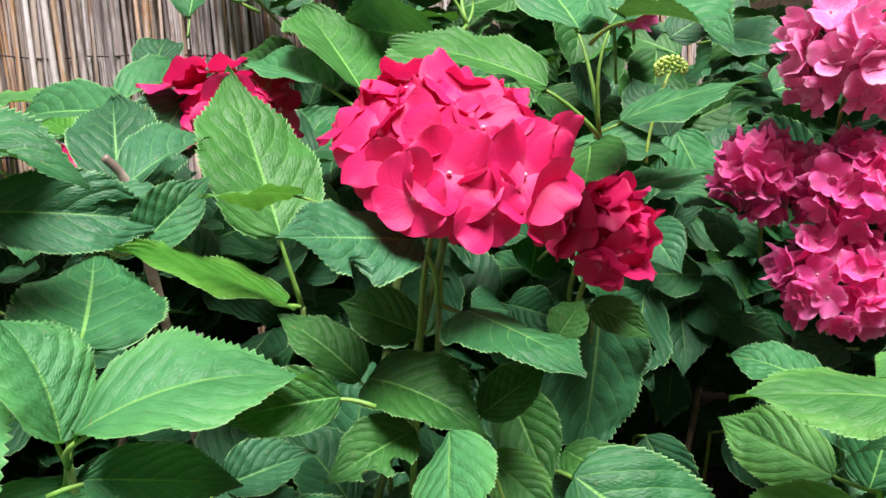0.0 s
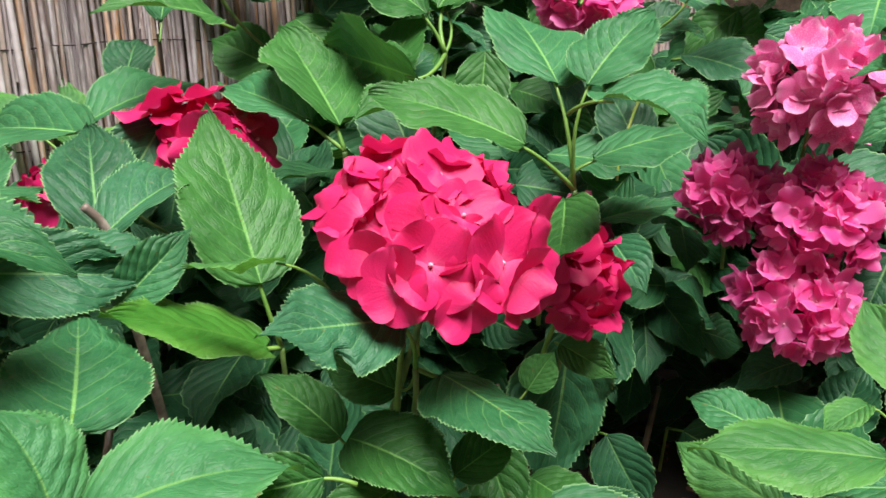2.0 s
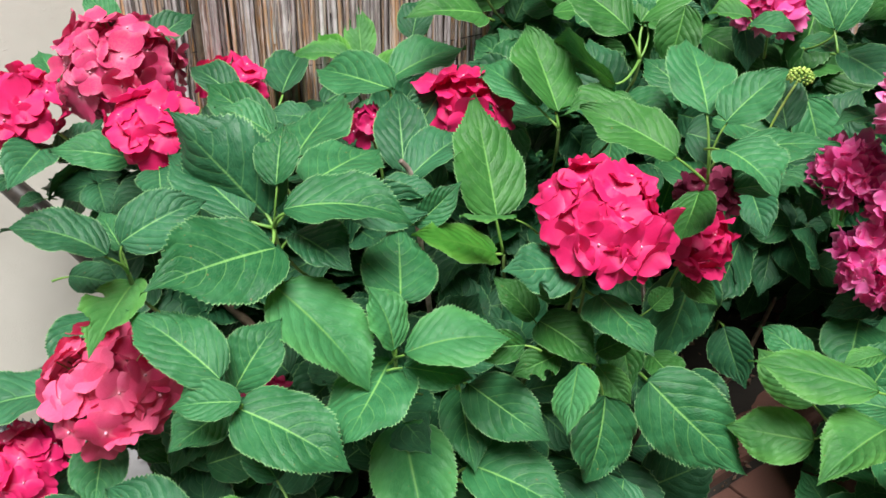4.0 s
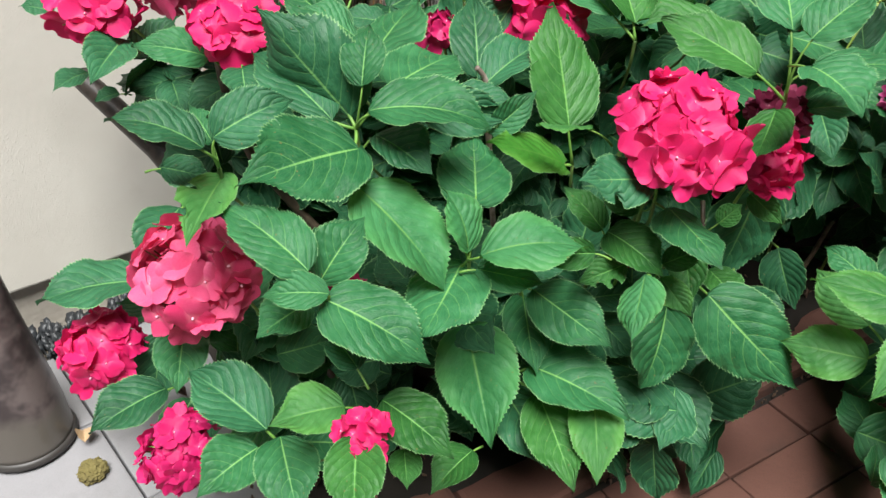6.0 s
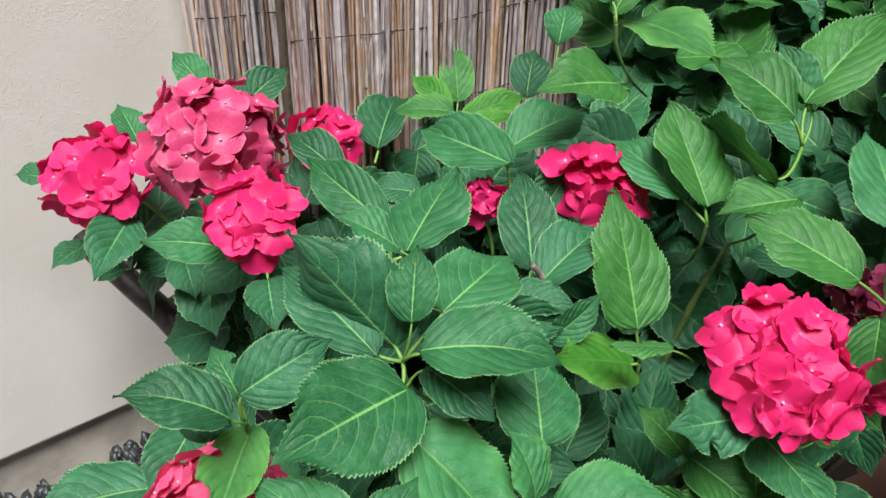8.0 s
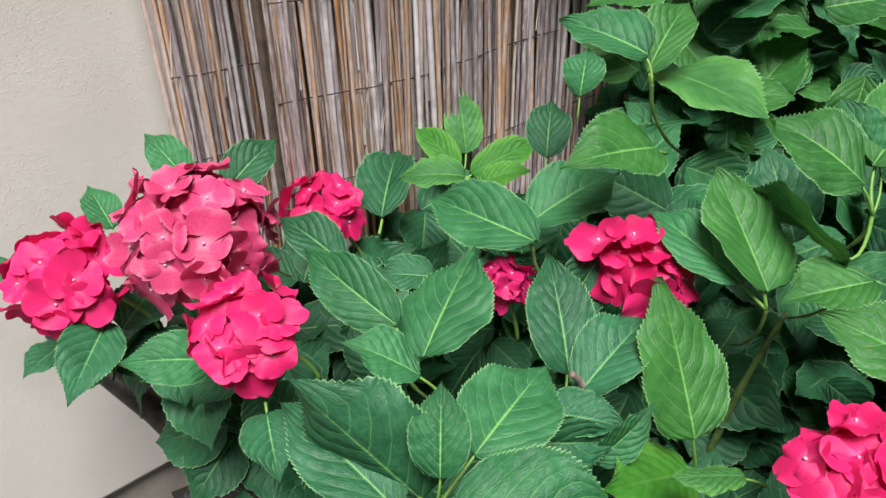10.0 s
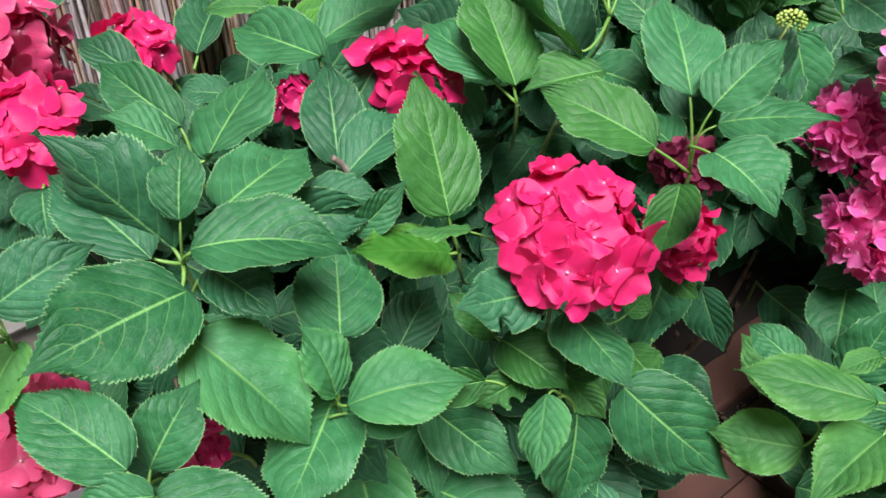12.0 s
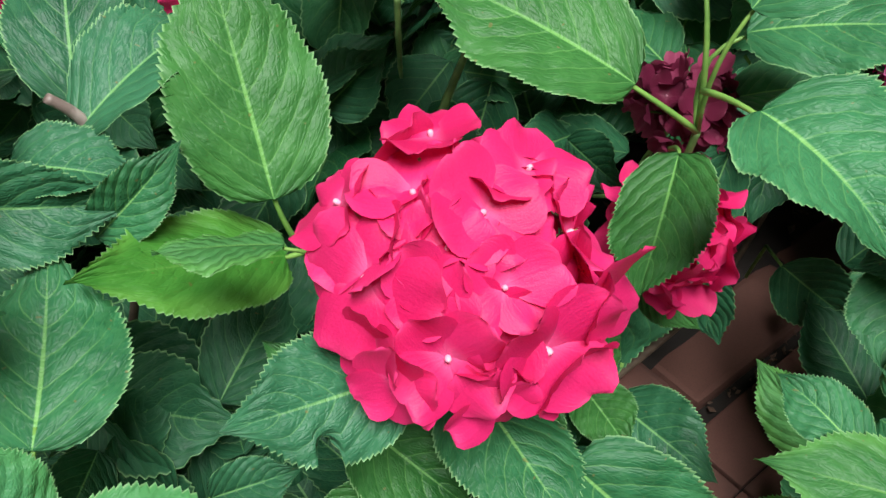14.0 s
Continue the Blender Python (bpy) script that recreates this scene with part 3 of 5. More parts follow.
shoot(red_bush, (-0.358, 0.565, 0.643), (-0.391, 0.482, 0.763), [
    ("dark", (-0.401, 0.488, 0.775), (-0.516, 0.487, 0.907), (0.00, -1.00, 0.00), 0.130, 0.04, 0, -0.19),
    ("dark", (-0.415, 0.467, 0.776), (-0.556, 0.536, 0.828), (0.16, -0.36, 0.92), 0.084),
    ("mid", (-0.378, 0.472, 0.825), (-0.387, 0.536, 0.883), (0.00, -0.67, 0.74), 0.056, 0.27, 0, 0.35),
    ("mid", (-0.357, 0.522, 0.809), (-0.304, 0.664, 0.813), (0.22, -0.11, 0.97), 0.103, 0.14, 0, 0.07),
    ("mid", (-0.365, 0.458, 0.801), (-0.219, 0.503, 0.778), (0.20, -0.16, 0.97), 0.099, 0.45, 0, 0.32),
    ("mid", (-0.377, 0.452, 0.751), (-0.466, 0.303, 0.758), (0.45, -0.24, 0.86), 0.126, 0.20, 0, 0.21),
])
shoot(red_bush, (-0.485, 0.448, 0.622), (-0.524, 0.367, 0.742), [
    ("dark", (-0.513, 0.324, 0.788), (-0.608, 0.291, 0.825), (0.40, -0.12, 0.91), 0.074, 0.52, 0, 0.36),
    ("dark", (-0.524, 0.363, 0.783), (-0.455, 0.441, 0.812), (0.35, -0.58, 0.73), 0.072, 0.42, 0, 0.31),
    ("bright", (-0.525, 0.378, 0.726), (-0.506, 0.252, 0.702), (0.11, -0.17, 0.98), 0.065, None, 3),
    ("mid", (-0.531, 0.373, 0.769), (-0.583, 0.413, 0.794), (0.20, -0.32, 0.93), 0.037, None, 2),
])
shoot(red_bush, (-0.335, 0.369, 0.520), (-0.357, 0.282, 0.640), [
    ("mid", (-0.377, 0.286, 0.675), (-0.497, 0.322, 0.725), (0.30, -0.28, 0.91), 0.079, 0.23, 0, 0.26),
    ("mid", (-0.381, 0.320, 0.634), (-0.345, 0.385, 0.697), (0.20, -0.73, 0.65), 0.068, 0.55),
    ("mid", (-0.348, 0.274, 0.658), (-0.424, 0.254, 0.650), (0.05, -0.50, 0.87), 0.047),
])
shoot(red_bush, None, (-0.390, 0.345, 0.588), [
    ("mid", (-0.401, 0.326, 0.596), (-0.438, 0.260, 0.580), (0.16, -0.31, 0.94), 0.062),
])
shoot(red_bush, (-0.358, 0.562, 0.598), (-0.391, 0.478, 0.718), [
    ("mint", (-0.371, 0.431, 0.708), (-0.247, 0.395, 0.601), (0.60, -0.22, 0.77), 0.125, 0.26, 0, 0.35),
    ("dark", (-0.367, 0.488, 0.756), (-0.278, 0.446, 0.732), (0.09, -0.35, 0.93), 0.068),
])
shoot(red_bush, (-0.215, 0.538, 0.497), (-0.228, 0.449, 0.617), [
    ("mid", (-0.231, 0.488, 0.679), (-0.262, 0.613, 0.728), (0.24, -0.30, 0.92), 0.102, -0.11, 0, 0.03),
    ("mint", (-0.229, 0.446, 0.631), (-0.273, 0.471, 0.705), (0.78, -0.30, 0.56), 0.068, 0.52, 0, 0.38),
    ("mint", (-0.208, 0.419, 0.646), (-0.082, 0.470, 0.657), (0.06, -0.36, 0.93), 0.086, 0.50, 0, 0.34),
    ("mid", (-0.242, 0.469, 0.596), (-0.245, 0.314, 0.586), (-0.08, -0.06, 0.99), 0.109, 0.02, 0, 0.11),
])
shoot(red_bush, None, (-0.376, 0.281, 0.637), [
    ("mid", (-0.358, 0.280, 0.644), (-0.229, 0.278, 0.584), (0.40, -0.32, 0.86), 0.097, 0.29, 0, 0.24),
])
shoot(red_bush, None, (-0.254, 0.555, 0.435), [
    ("mint", (-0.245, 0.537, 0.437), (-0.165, 0.385, 0.357), (0.07, -0.44, 0.90), 0.120),
])
shoot(red_bush, None, (-0.301, 0.267, 0.533), [
    ("dark", (-0.319, 0.279, 0.551), (-0.367, 0.313, 0.569), (0.13, -0.31, 0.94), 0.050),
])
shoot(red_bush, (-0.129, 0.792, 0.529), (-0.131, 0.702, 0.649), [
    ("yellow", (-0.143, 0.690, 0.655), (-0.238, 0.573, 0.727), (0.42, -0.16, 0.89), 0.088, 0.12, 0, 0.16),
    ("bright", (-0.103, 0.597, 0.757), (-0.175, 0.575, 0.760), (-0.03, 0.26, 0.96), 0.054, 0.11, 0, -0.00),
    ("olive", (-0.141, 0.684, 0.716), (-0.197, 0.774, 0.866), (0.50, -0.60, 0.62), 0.112, 0.06, 0, 0.08),
])
shoot(red_bush, (-0.260, 0.742, 0.611), (-0.291, 0.657, 0.731), [
    ("dark", (-0.285, 0.709, 0.764), (-0.327, 0.830, 0.849), (0.18, -0.52, 0.83), 0.083, 0.28, 0, 0.34),
    ("dark", (-0.272, 0.677, 0.762), (-0.195, 0.786, 0.803), (0.01, -0.35, 0.94), 0.084),
    ("dark", (-0.306, 0.650, 0.753), (-0.215, 0.653, 0.746), (0.09, -0.27, 0.96), 0.063),
    ("mid", (-0.248, 0.629, 0.715), (-0.189, 0.669, 0.770), (0.31, -0.90, 0.32), 0.045),
])
shoot(red_bush, None, (-0.365, 0.586, 0.749), [
    ("dark", (-0.345, 0.594, 0.758), (-0.217, 0.647, 0.739), (0.40, -0.86, 0.31), 0.070),
])
shoot(red_bush, None, (-0.250, 0.867, 0.853), [
    ("dark", (-0.261, 0.858, 0.848), (-0.321, 0.810, 0.749), (0.32, -0.91, 0.25), 0.075),
])
shoot(red_bush, (-0.416, 0.764, 0.635), (-0.474, 0.695, 0.755), [
    ("mid", (-0.456, 0.698, 0.763), (-0.415, 0.858, 0.827), (-0.32, -0.28, 0.90), 0.120, 0.18, 0, 0.16),
    ("mid", (-0.486, 0.707, 0.805), (-0.629, 0.772, 0.850), (-0.06, -0.66, 0.75), 0.073, 0.25, 0, 0.27),
])
shoot(red_bush, None, (-0.395, 0.540, 0.863), [
    ("mid", (-0.423, 0.578, 0.847), (-0.497, 0.565, 0.887), (0.48, -0.10, 0.87), 0.059, 0.21, 0, 0.22),
])
shoot(red_bush, (-0.282, 0.934, 0.705), (-0.351, 0.876, 0.825), [
    ("mid", (-0.344, 0.873, 0.836), (-0.519, 0.966, 0.833), (-0.24, -0.42, 0.87), 0.099),
    ("mid", (-0.362, 0.903, 0.844), (-0.251, 1.001, 0.884), (0.04, -0.41, 0.91), 0.098),
])
shoot(red_bush, None, (-0.452, 0.843, 0.776), [
    ("dark", (-0.474, 0.839, 0.789), (-0.546, 0.825, 0.793), (0.12, -0.36, 0.92), 0.059),
])
shoot(red_bush, None, (-0.196, 0.943, 0.941), [
    ("olive", (-0.212, 0.928, 0.954), (-0.314, 0.838, 0.957), (0.37, -0.38, 0.85), 0.096),
])
shoot(red_bush, None, (-0.229, 1.031, 1.012), [
    ("bright", (-0.213, 1.015, 1.022), (-0.091, 0.888, 1.006), (0.12, -0.42, 0.90), 0.105),
])
shoot(red_bush, (-0.171, 0.989, 0.919), (-0.225, 0.916, 1.039), [
    ("mid", (-0.232, 0.926, 1.070), (-0.338, 0.969, 1.097), (0.03, -0.48, 0.88), 0.081),
    ("olive", (-0.231, 0.933, 1.047), (-0.191, 1.041, 1.106), (-0.01, -0.48, 0.88), 0.064),
])
shoot(red_bush, None, (-0.316, 1.059, 0.933), [
    ("mid", (-0.316, 1.075, 0.960), (-0.313, 1.129, 1.012), (0.06, -0.69, 0.72), 0.060),
])
shoot(red_bush, (-0.023, 0.953, 0.786), (0.036, 0.885, 0.906), [
    ("olive", (0.018, 0.880, 0.948), (-0.098, 0.919, 1.003), (0.26, -0.43, 0.86), 0.107),
    ("olive", (0.031, 0.917, 0.954), (0.137, 1.051, 1.048), (-0.15, -0.48, 0.86), 0.097),
    ("mid", (0.005, 0.818, 0.883), (-0.103, 0.926, 0.919), (0.67, 0.48, 0.57), 0.118, 0.05, 0, 0.12),
    ("mid", (0.043, 0.927, 0.951), (-0.007, 0.967, 1.021), (-0.00, -0.87, 0.50), 0.058),
])
shoot(red_bush, (-0.026, 0.922, 0.727), (0.021, 0.845, 0.847), [
    ("olive", (0.033, 0.812, 0.864), (-0.064, 0.773, 0.845), (-0.07, -0.28, 0.96), 0.077),
    ("mid", (0.008, 0.860, 0.848), (0.099, 0.809, 0.840), (-0.13, -0.38, 0.92), 0.071),
])
shoot(red_bush, (-0.426, 1.131, 0.646), (-0.508, 1.168, 0.766), [
    ("bright", (-0.508, 1.211, 0.797), (-0.538, 1.272, 0.892), (0.35, -0.72, 0.60), 0.068, 0.12, 0, 0.15),
    ("yellow", (-0.494, 1.180, 0.775), (-0.388, 1.266, 0.806), (0.09, -0.60, 0.80), 0.064, 0.2, 0, 0.2),
    ("yellow", (-0.466, 1.143, 0.781), (-0.391, 1.167, 0.794), (0.06, -0.31, 0.95), 0.060),
])
shoot(red_bush, None, (-0.469, 1.104, 0.787), [
    ("yellow", (-0.502, 1.117, 0.814), (-0.592, 1.195, 0.855), (0.11, -0.62, 0.80), 0.05, 0.15, 0, 0.25),
])
shoot(red_bush, None, (-0.446, 1.013, 0.843), [
    ("bright", (-0.467, 1.008, 0.855), (-0.560, 0.983, 0.856), (0.09, -0.30, 0.95), 0.064),
])
shoot(red_bush, None, (-0.594, 0.977, 0.762), [
    ("dark", (-0.596, 0.999, 0.779), (-0.614, 1.171, 0.817), (-0.13, -0.23, 0.97), 0.095),
])
shoot(red_bush, None, (-0.353, 1.008, 0.861), [
    ("dark", (-0.354, 1.026, 0.886), (-0.360, 1.110, 0.942), (0.07, -0.55, 0.83), 0.065),
])
shoot(red_bush, (-0.087, 0.895, 0.695), (-0.071, 0.806, 0.815), [
    ("olive", (-0.074, 0.805, 0.841), (-0.138, 0.918, 0.942), (0.48, -0.40, 0.78), 0.112, 0.01, 0, 0.36),
    ("mid", (-0.102, 0.810, 0.845), (-0.218, 0.901, 0.881), (-0.03, -0.40, 0.92), 0.076),
])
shoot(red_bush, (0.091, 0.787, 0.663), (0.141, 0.712, 0.783), [
    ("olive", (0.093, 0.687, 0.829), (-0.041, 0.718, 0.874), (0.20, -0.42, 0.89), 0.093, 0.20, 0, 0.20),
    ("mid", (0.128, 0.722, 0.877), (0.096, 0.848, 0.951), (0.25, -0.44, 0.86), 0.103, 0.15, 0, 0.18),
    ("mid", (0.148, 0.695, 0.876), (0.217, 0.745, 0.939), (-0.33, -0.52, 0.78), 0.075, 0.19, 0, 0.19),
    ("mid", (0.140, 0.600, 0.871), (0.196, 0.536, 0.844), (0.13, -0.29, 0.95), 0.090, 0.31, 0, 0.56),
    ("mid", (0.185, 0.829, 0.795), (0.317, 0.795, 0.829), (-0.30, -0.23, 0.92), 0.085, 0.17, 0, 0.14),
])
shoot(red_bush, None, (0.133, 0.741, 0.748), [
    ("olive", (0.129, 0.693, 0.777), (0.104, 0.583, 0.749), (-0.37, -0.15, 0.92), 0.063, -0.03, 0, 0.11),
])
shoot(red_bush, (-0.026, 0.668, 0.552), (-0.008, 0.580, 0.672), [
    ("dark", (-0.020, 0.538, 0.726), (-0.103, 0.473, 0.738), (0.45, -0.42, 0.79), 0.073, 0.08, 1, 0.14),
    ("mid", (0.012, 0.583, 0.665), (0.082, 0.493, 0.642), (0.20, -0.10, 0.98), 0.085, 0.11, 0, -0.01),
    ("olive", (-0.023, 0.603, 0.644), (-0.087, 0.614, 0.670), (0.08, -0.82, 0.56), 0.046),
])
shoot(red_bush, (-0.063, 0.676, 0.470), (-0.052, 0.586, 0.590), [
    ("olive", (-0.062, 0.573, 0.620), (0.022, 0.537, 0.586), (0.11, -0.54, 0.83), 0.073, 0.40, 0, 0.31),
    ("olive", (-0.029, 0.555, 0.585), (-0.088, 0.508, 0.567), (0.31, -0.66, 0.69), 0.047, 0.42, 2),
    ("olive", (-0.069, 0.581, 0.617), (-0.131, 0.598, 0.666), (0.37, -0.63, 0.68), 0.049, 0.27, 0, 0.33),
])
shoot(red_bush, (-0.007, 0.630, 0.450), (0.012, 0.542, 0.570), [
    ("mint", (-0.004, 0.512, 0.600), (-0.006, 0.431, 0.552), (-0.55, -0.42, 0.72), 0.064, 0.07, 0, -0.08),
    ("mid", (0.036, 0.567, 0.518), (0.020, 0.516, 0.403), (0.60, -0.76, 0.25), 0.106, 0.28, 0, 0.41),
    ("olive", (0.018, 0.556, 0.593), (0.071, 0.572, 0.619), (-0.06, -0.78, 0.63), 0.040),
])
shoot(red_bush, None, (0.001, 0.648, 0.496), [
    ("bright", (0.022, 0.597, 0.545), (0.072, 0.575, 0.499), (0.03, -0.88, 0.47), 0.045, 0.21, 0, 0.23),
])
shoot(red_bush, (0.038, 0.789, 0.353), (0.078, 0.708, 0.473), [
    ("mid", (0.096, 0.631, 0.507), (0.243, 0.603, 0.381), (-0.12, -0.80, 0.58), 0.125, 0.15, 0, 0.05),
    ("olive", (0.102, 0.733, 0.486), (0.150, 0.677, 0.469), (-0.03, -0.30, 0.95), 0.060),
])
shoot(red_bush, (0.085, 0.845, 0.488), (0.142, 0.775, 0.608), [
    ("dark", (0.152, 0.786, 0.623), (0.127, 0.776, 0.442), (0.30, -0.93, 0.05), 0.128, 0.08, 0, 0.08),
    ("olive", (0.133, 0.740, 0.626), (0.183, 0.709, 0.598), (-0.18, -0.80, 0.57), 0.039),
])
shoot(red_bush, None, (0.145, 0.774, 0.471), [
    ("dark", (0.144, 0.770, 0.418), (0.238, 0.688, 0.418), (-0.36, -0.41, 0.84), 0.089, 0.16, 0, 0.12),
])
shoot(red_bush, None, (-0.050, 0.491, 0.627), [
    ("olive", (-0.071, 0.485, 0.637), (-0.143, 0.464, 0.632), (0.19, -0.80, 0.57), 0.043),
])
shoot(red_bush, (0.023, 0.741, 0.466), (0.055, 0.657, 0.586), [
    ("olive", (0.045, 0.670, 0.572), (0.077, 0.607, 0.504), (-0.07, -0.75, 0.66), 0.057),
    ("olive", (0.086, 0.637, 0.624), (0.113, 0.653, 0.652), (-0.13, -0.81, 0.57), 0.033),
])
shoot(red_bush, None, (-0.237, 0.438, 0.603), [
    ("mid", (-0.216, 0.441, 0.611), (-0.129, 0.456, 0.594), (0.24, -0.61, 0.75), 0.049),
])
shoot(red_bush, None, (-0.185, 0.527, 0.544), [
    ("dark", (-0.165, 0.536, 0.559), (-0.104, 0.563, 0.569), (0.16, -0.64, 0.75), 0.044),
])
shoot(red_bush, (-0.167, 0.683, 0.367), (-0.177, 0.594, 0.487), [
    ("mid", (-0.153, 0.558, 0.512), (-0.028, 0.479, 0.489), (-0.21, -0.56, 0.80), 0.086, 0.20, 0, 0.20),
    ("mid", (-0.172, 0.601, 0.467), (-0.132, 0.482, 0.415), (0.03, -0.39, 0.92), 0.076),
])
shoot(red_bush, (-0.158, 0.628, 0.232), (-0.165, 0.539, 0.352), [
    ("olive", (-0.123, 0.512, 0.356), (-0.044, 0.385, 0.309), (0.01, -0.34, 0.94), 0.092),
    ("mid", (-0.141, 0.515, 0.404), (0.012, 0.461, 0.391), (0.00, -0.24, 0.97), 0.111),
    ("dark", (-0.184, 0.548, 0.318), (-0.087, 0.442, 0.282), (0.03, -0.30, 0.95), 0.100),
])
shoot(red_bush, None, (-0.183, 0.406, 0.333), [
    ("olive", (-0.194, 0.388, 0.340), (-0.235, 0.314, 0.321), (0.06, -0.28, 0.96), 0.060),
])
shoot(red_bush, None, (-0.052, 0.548, 0.369), [
    ("bright", (-0.046, 0.528, 0.374), (-0.010, 0.389, 0.330), (-0.01, -0.31, 0.95), 0.081),
])
shoot(red_bush, (-0.427, 0.399, 0.234), (-0.459, 0.314, 0.354), [
    ("dark", (-0.468, 0.309, 0.374), (-0.605, 0.352, 0.417), (0.20, -0.30, 0.93), 0.093),
    ("mid", (-0.450, 0.310, 0.367), (-0.387, 0.218, 0.329), (0.15, -0.28, 0.95), 0.087),
    ("mid", (-0.477, 0.294, 0.353), (-0.527, 0.207, 0.337), (0.19, -0.27, 0.94), 0.081),
])
shoot(red_bush, (-0.287, 0.398, 0.327), (-0.306, 0.310, 0.447), [
    ("bright", (-0.341, 0.285, 0.478), (-0.421, 0.232, 0.473), (0.15, -0.31, 0.94), 0.072),
    ("olive", (-0.300, 0.311, 0.476), (-0.191, 0.272, 0.452), (0.09, -0.33, 0.94), 0.077),
    ("olive", (-0.266, 0.296, 0.412), (-0.247, 0.248, 0.397), (0.08, -0.27, 0.96), 0.043),
])
shoot(red_bush, None, (-0.305, 0.237, 0.497), [
    ("olive", (-0.299, 0.218, 0.501), (-0.272, 0.128, 0.467), (0.13, -0.32, 0.94), 0.069),
])
shoot(red_bush, None, (-0.661, 0.442, 0.423), [
    ("mid", (-0.653, 0.422, 0.427), (-0.616, 0.325, 0.385), (0.23, -0.31, 0.92), 0.080),
])
shoot(red_bush, None, (-0.684, 0.420, 0.299), [
    ("dark", (-0.694, 0.400, 0.309), (-0.752, 0.287, 0.298), (0.16, -0.18, 0.97), 0.092),
])
shoot(red_bush, None, (-0.766, 0.533, 0.406), [
    ("dark", (-0.784, 0.520, 0.416), (-0.921, 0.420, 0.404), (0.00, -0.12, 0.99), 0.123),
])
shoot(red_bush, None, (-0.682, 0.520, 0.581), [
    ("dark", (-0.683, 0.500, 0.585), (-0.686, 0.391, 0.543), (0.27, -0.36, 0.90), 0.075),
])
shoot(red_bush, None, (-0.625, 0.362, 0.721), [
    ("dark", (-0.604, 0.367, 0.729), (-0.545, 0.381, 0.716), (0.29, -0.44, 0.85), 0.048),
])
shoot(red_bush, None, (-0.673, 0.658, 0.749), [
    ("mid", (-0.691, 0.648, 0.767), (-0.783, 0.594, 0.795), (0.49, -0.45, 0.75), 0.066),
])
shoot(red_bush, None, (-0.884, 0.726, 0.746), [
    ("dark", (-0.880, 0.705, 0.755), (-0.854, 0.575, 0.732), (0.43, -0.08, 0.90), 0.077),
])
shoot(red_bush, None, (-0.991, 0.766, 0.662), [
    ("dark", (-0.998, 0.746, 0.669), (-1.025, 0.680, 0.655), (0.28, -0.31, 0.91), 0.046),
])
shoot(red_bush, None, (-1.040, 0.777, 0.745), [
    ("dark", (-1.060, 0.771, 0.762), (-1.114, 0.753, 0.774), (0.31, -0.33, 0.89), 0.042),
])
shoot(red_bush, (-0.678, 0.841, 0.762), (-0.760, 0.805, 0.882), [
    ("mid", (-0.771, 0.787, 0.926), (-0.838, 0.810, 0.977), (0.39, -0.54, 0.75), 0.050),
    ("dark", (-0.758, 0.846, 0.885), (-0.717, 0.931, 0.931), (0.33, -0.57, 0.76), 0.063),
])
shoot(red_bush, None, (-0.917, 0.816, 0.797), [
    ("mid", (-0.932, 0.827, 0.821), (-0.988, 0.867, 0.863), (0.36, -0.41, 0.84), 0.052),
])
shoot(red_bush, None, (-0.554, 0.781, 0.805), [
    ("dark", (-0.574, 0.788, 0.824), (-0.680, 0.825, 0.864), (0.19, -0.41, 0.89), 0.061),
])
shoot(red_bush, None, (-0.840, 0.757, 0.672), [
    ("dark", (-0.827, 0.742, 0.675), (-0.776, 0.686, 0.641), (0.23, -0.34, 0.91), 0.066),
])
shoot(red_bush, None, (-0.588, 0.562, 0.795), [
    ("dark", (-0.578, 0.544, 0.798), (-0.545, 0.485, 0.768), (0.19, -0.35, 0.92), 0.060),
])
shoot(red_bush, None, (-0.908, 0.737, 0.642), [
    ("dark", (-0.920, 0.719, 0.651), (-0.943, 0.683, 0.645), (0.26, -0.32, 0.91), 0.035),
])
shoot(young_bush, (0.463, 0.700, 0.423), (0.423, 0.619, 0.543), [
    ("bright", (0.376, 0.584, 0.571), (0.218, 0.611, 0.575), (-0.05, -0.37, 0.93), 0.084, 0.16, 0, 0.12),
    ("bright", (0.405, 0.596, 0.507), (0.305, 0.501, 0.477), (-0.11, -0.20, 0.97), 0.084),
    ("bright", (0.438, 0.639, 0.592), (0.439, 0.743, 0.659), (-0.34, -0.51, 0.79), 0.073),
    ("mid", (0.431, 0.620, 0.519), (0.335, 0.647, 0.509), (-0.17, -0.26, 0.95), 0.050),
    ("bright", (0.391, 0.644, 0.591), (0.336, 0.618, 0.579), (-0.11, -0.22, 0.97), 0.034),
])
shoot(young_bush, (0.392, 0.683, 0.368), (0.339, 0.610, 0.488), [
    ("bright", (0.320, 0.594, 0.470), (0.209, 0.619, 0.454), (-0.26, -0.66, 0.70), 0.083, 0.16, 0, 0.11),
    ("bright", (0.334, 0.676, 0.472), (0.264, 0.777, 0.495), (-0.62, -0.56, 0.55), 0.070, 0.16, 0, 0.18),
])
shoot(young_bush, None, (0.311, 0.609, 0.557), [
    ("mid", (0.297, 0.626, 0.573), (0.243, 0.686, 0.587), (-0.10, -0.31, 0.94), 0.054),
])
shoot(young_bush, None, (0.463, 0.967, 0.469), [
    ("mid", (0.457, 0.948, 0.471), (0.420, 0.834, 0.417), (-0.16, -0.38, 0.91), 0.105),
])
shoot(pink_bush, None, (0.438, 0.648, 0.858), [
    ("mid", (0.430, 0.649, 0.850), (0.362, 0.651, 0.822), (-0.34, -0.54, 0.77), 0.046),
    ("mid", (0.424, 0.673, 0.879), (0.376, 0.692, 0.875), (-0.21, -0.34, 0.91), 0.041),
    ("mid", (0.419, 0.651, 0.881), (0.414, 0.704, 0.910), (-0.31, -0.49, 0.82), 0.030),
])
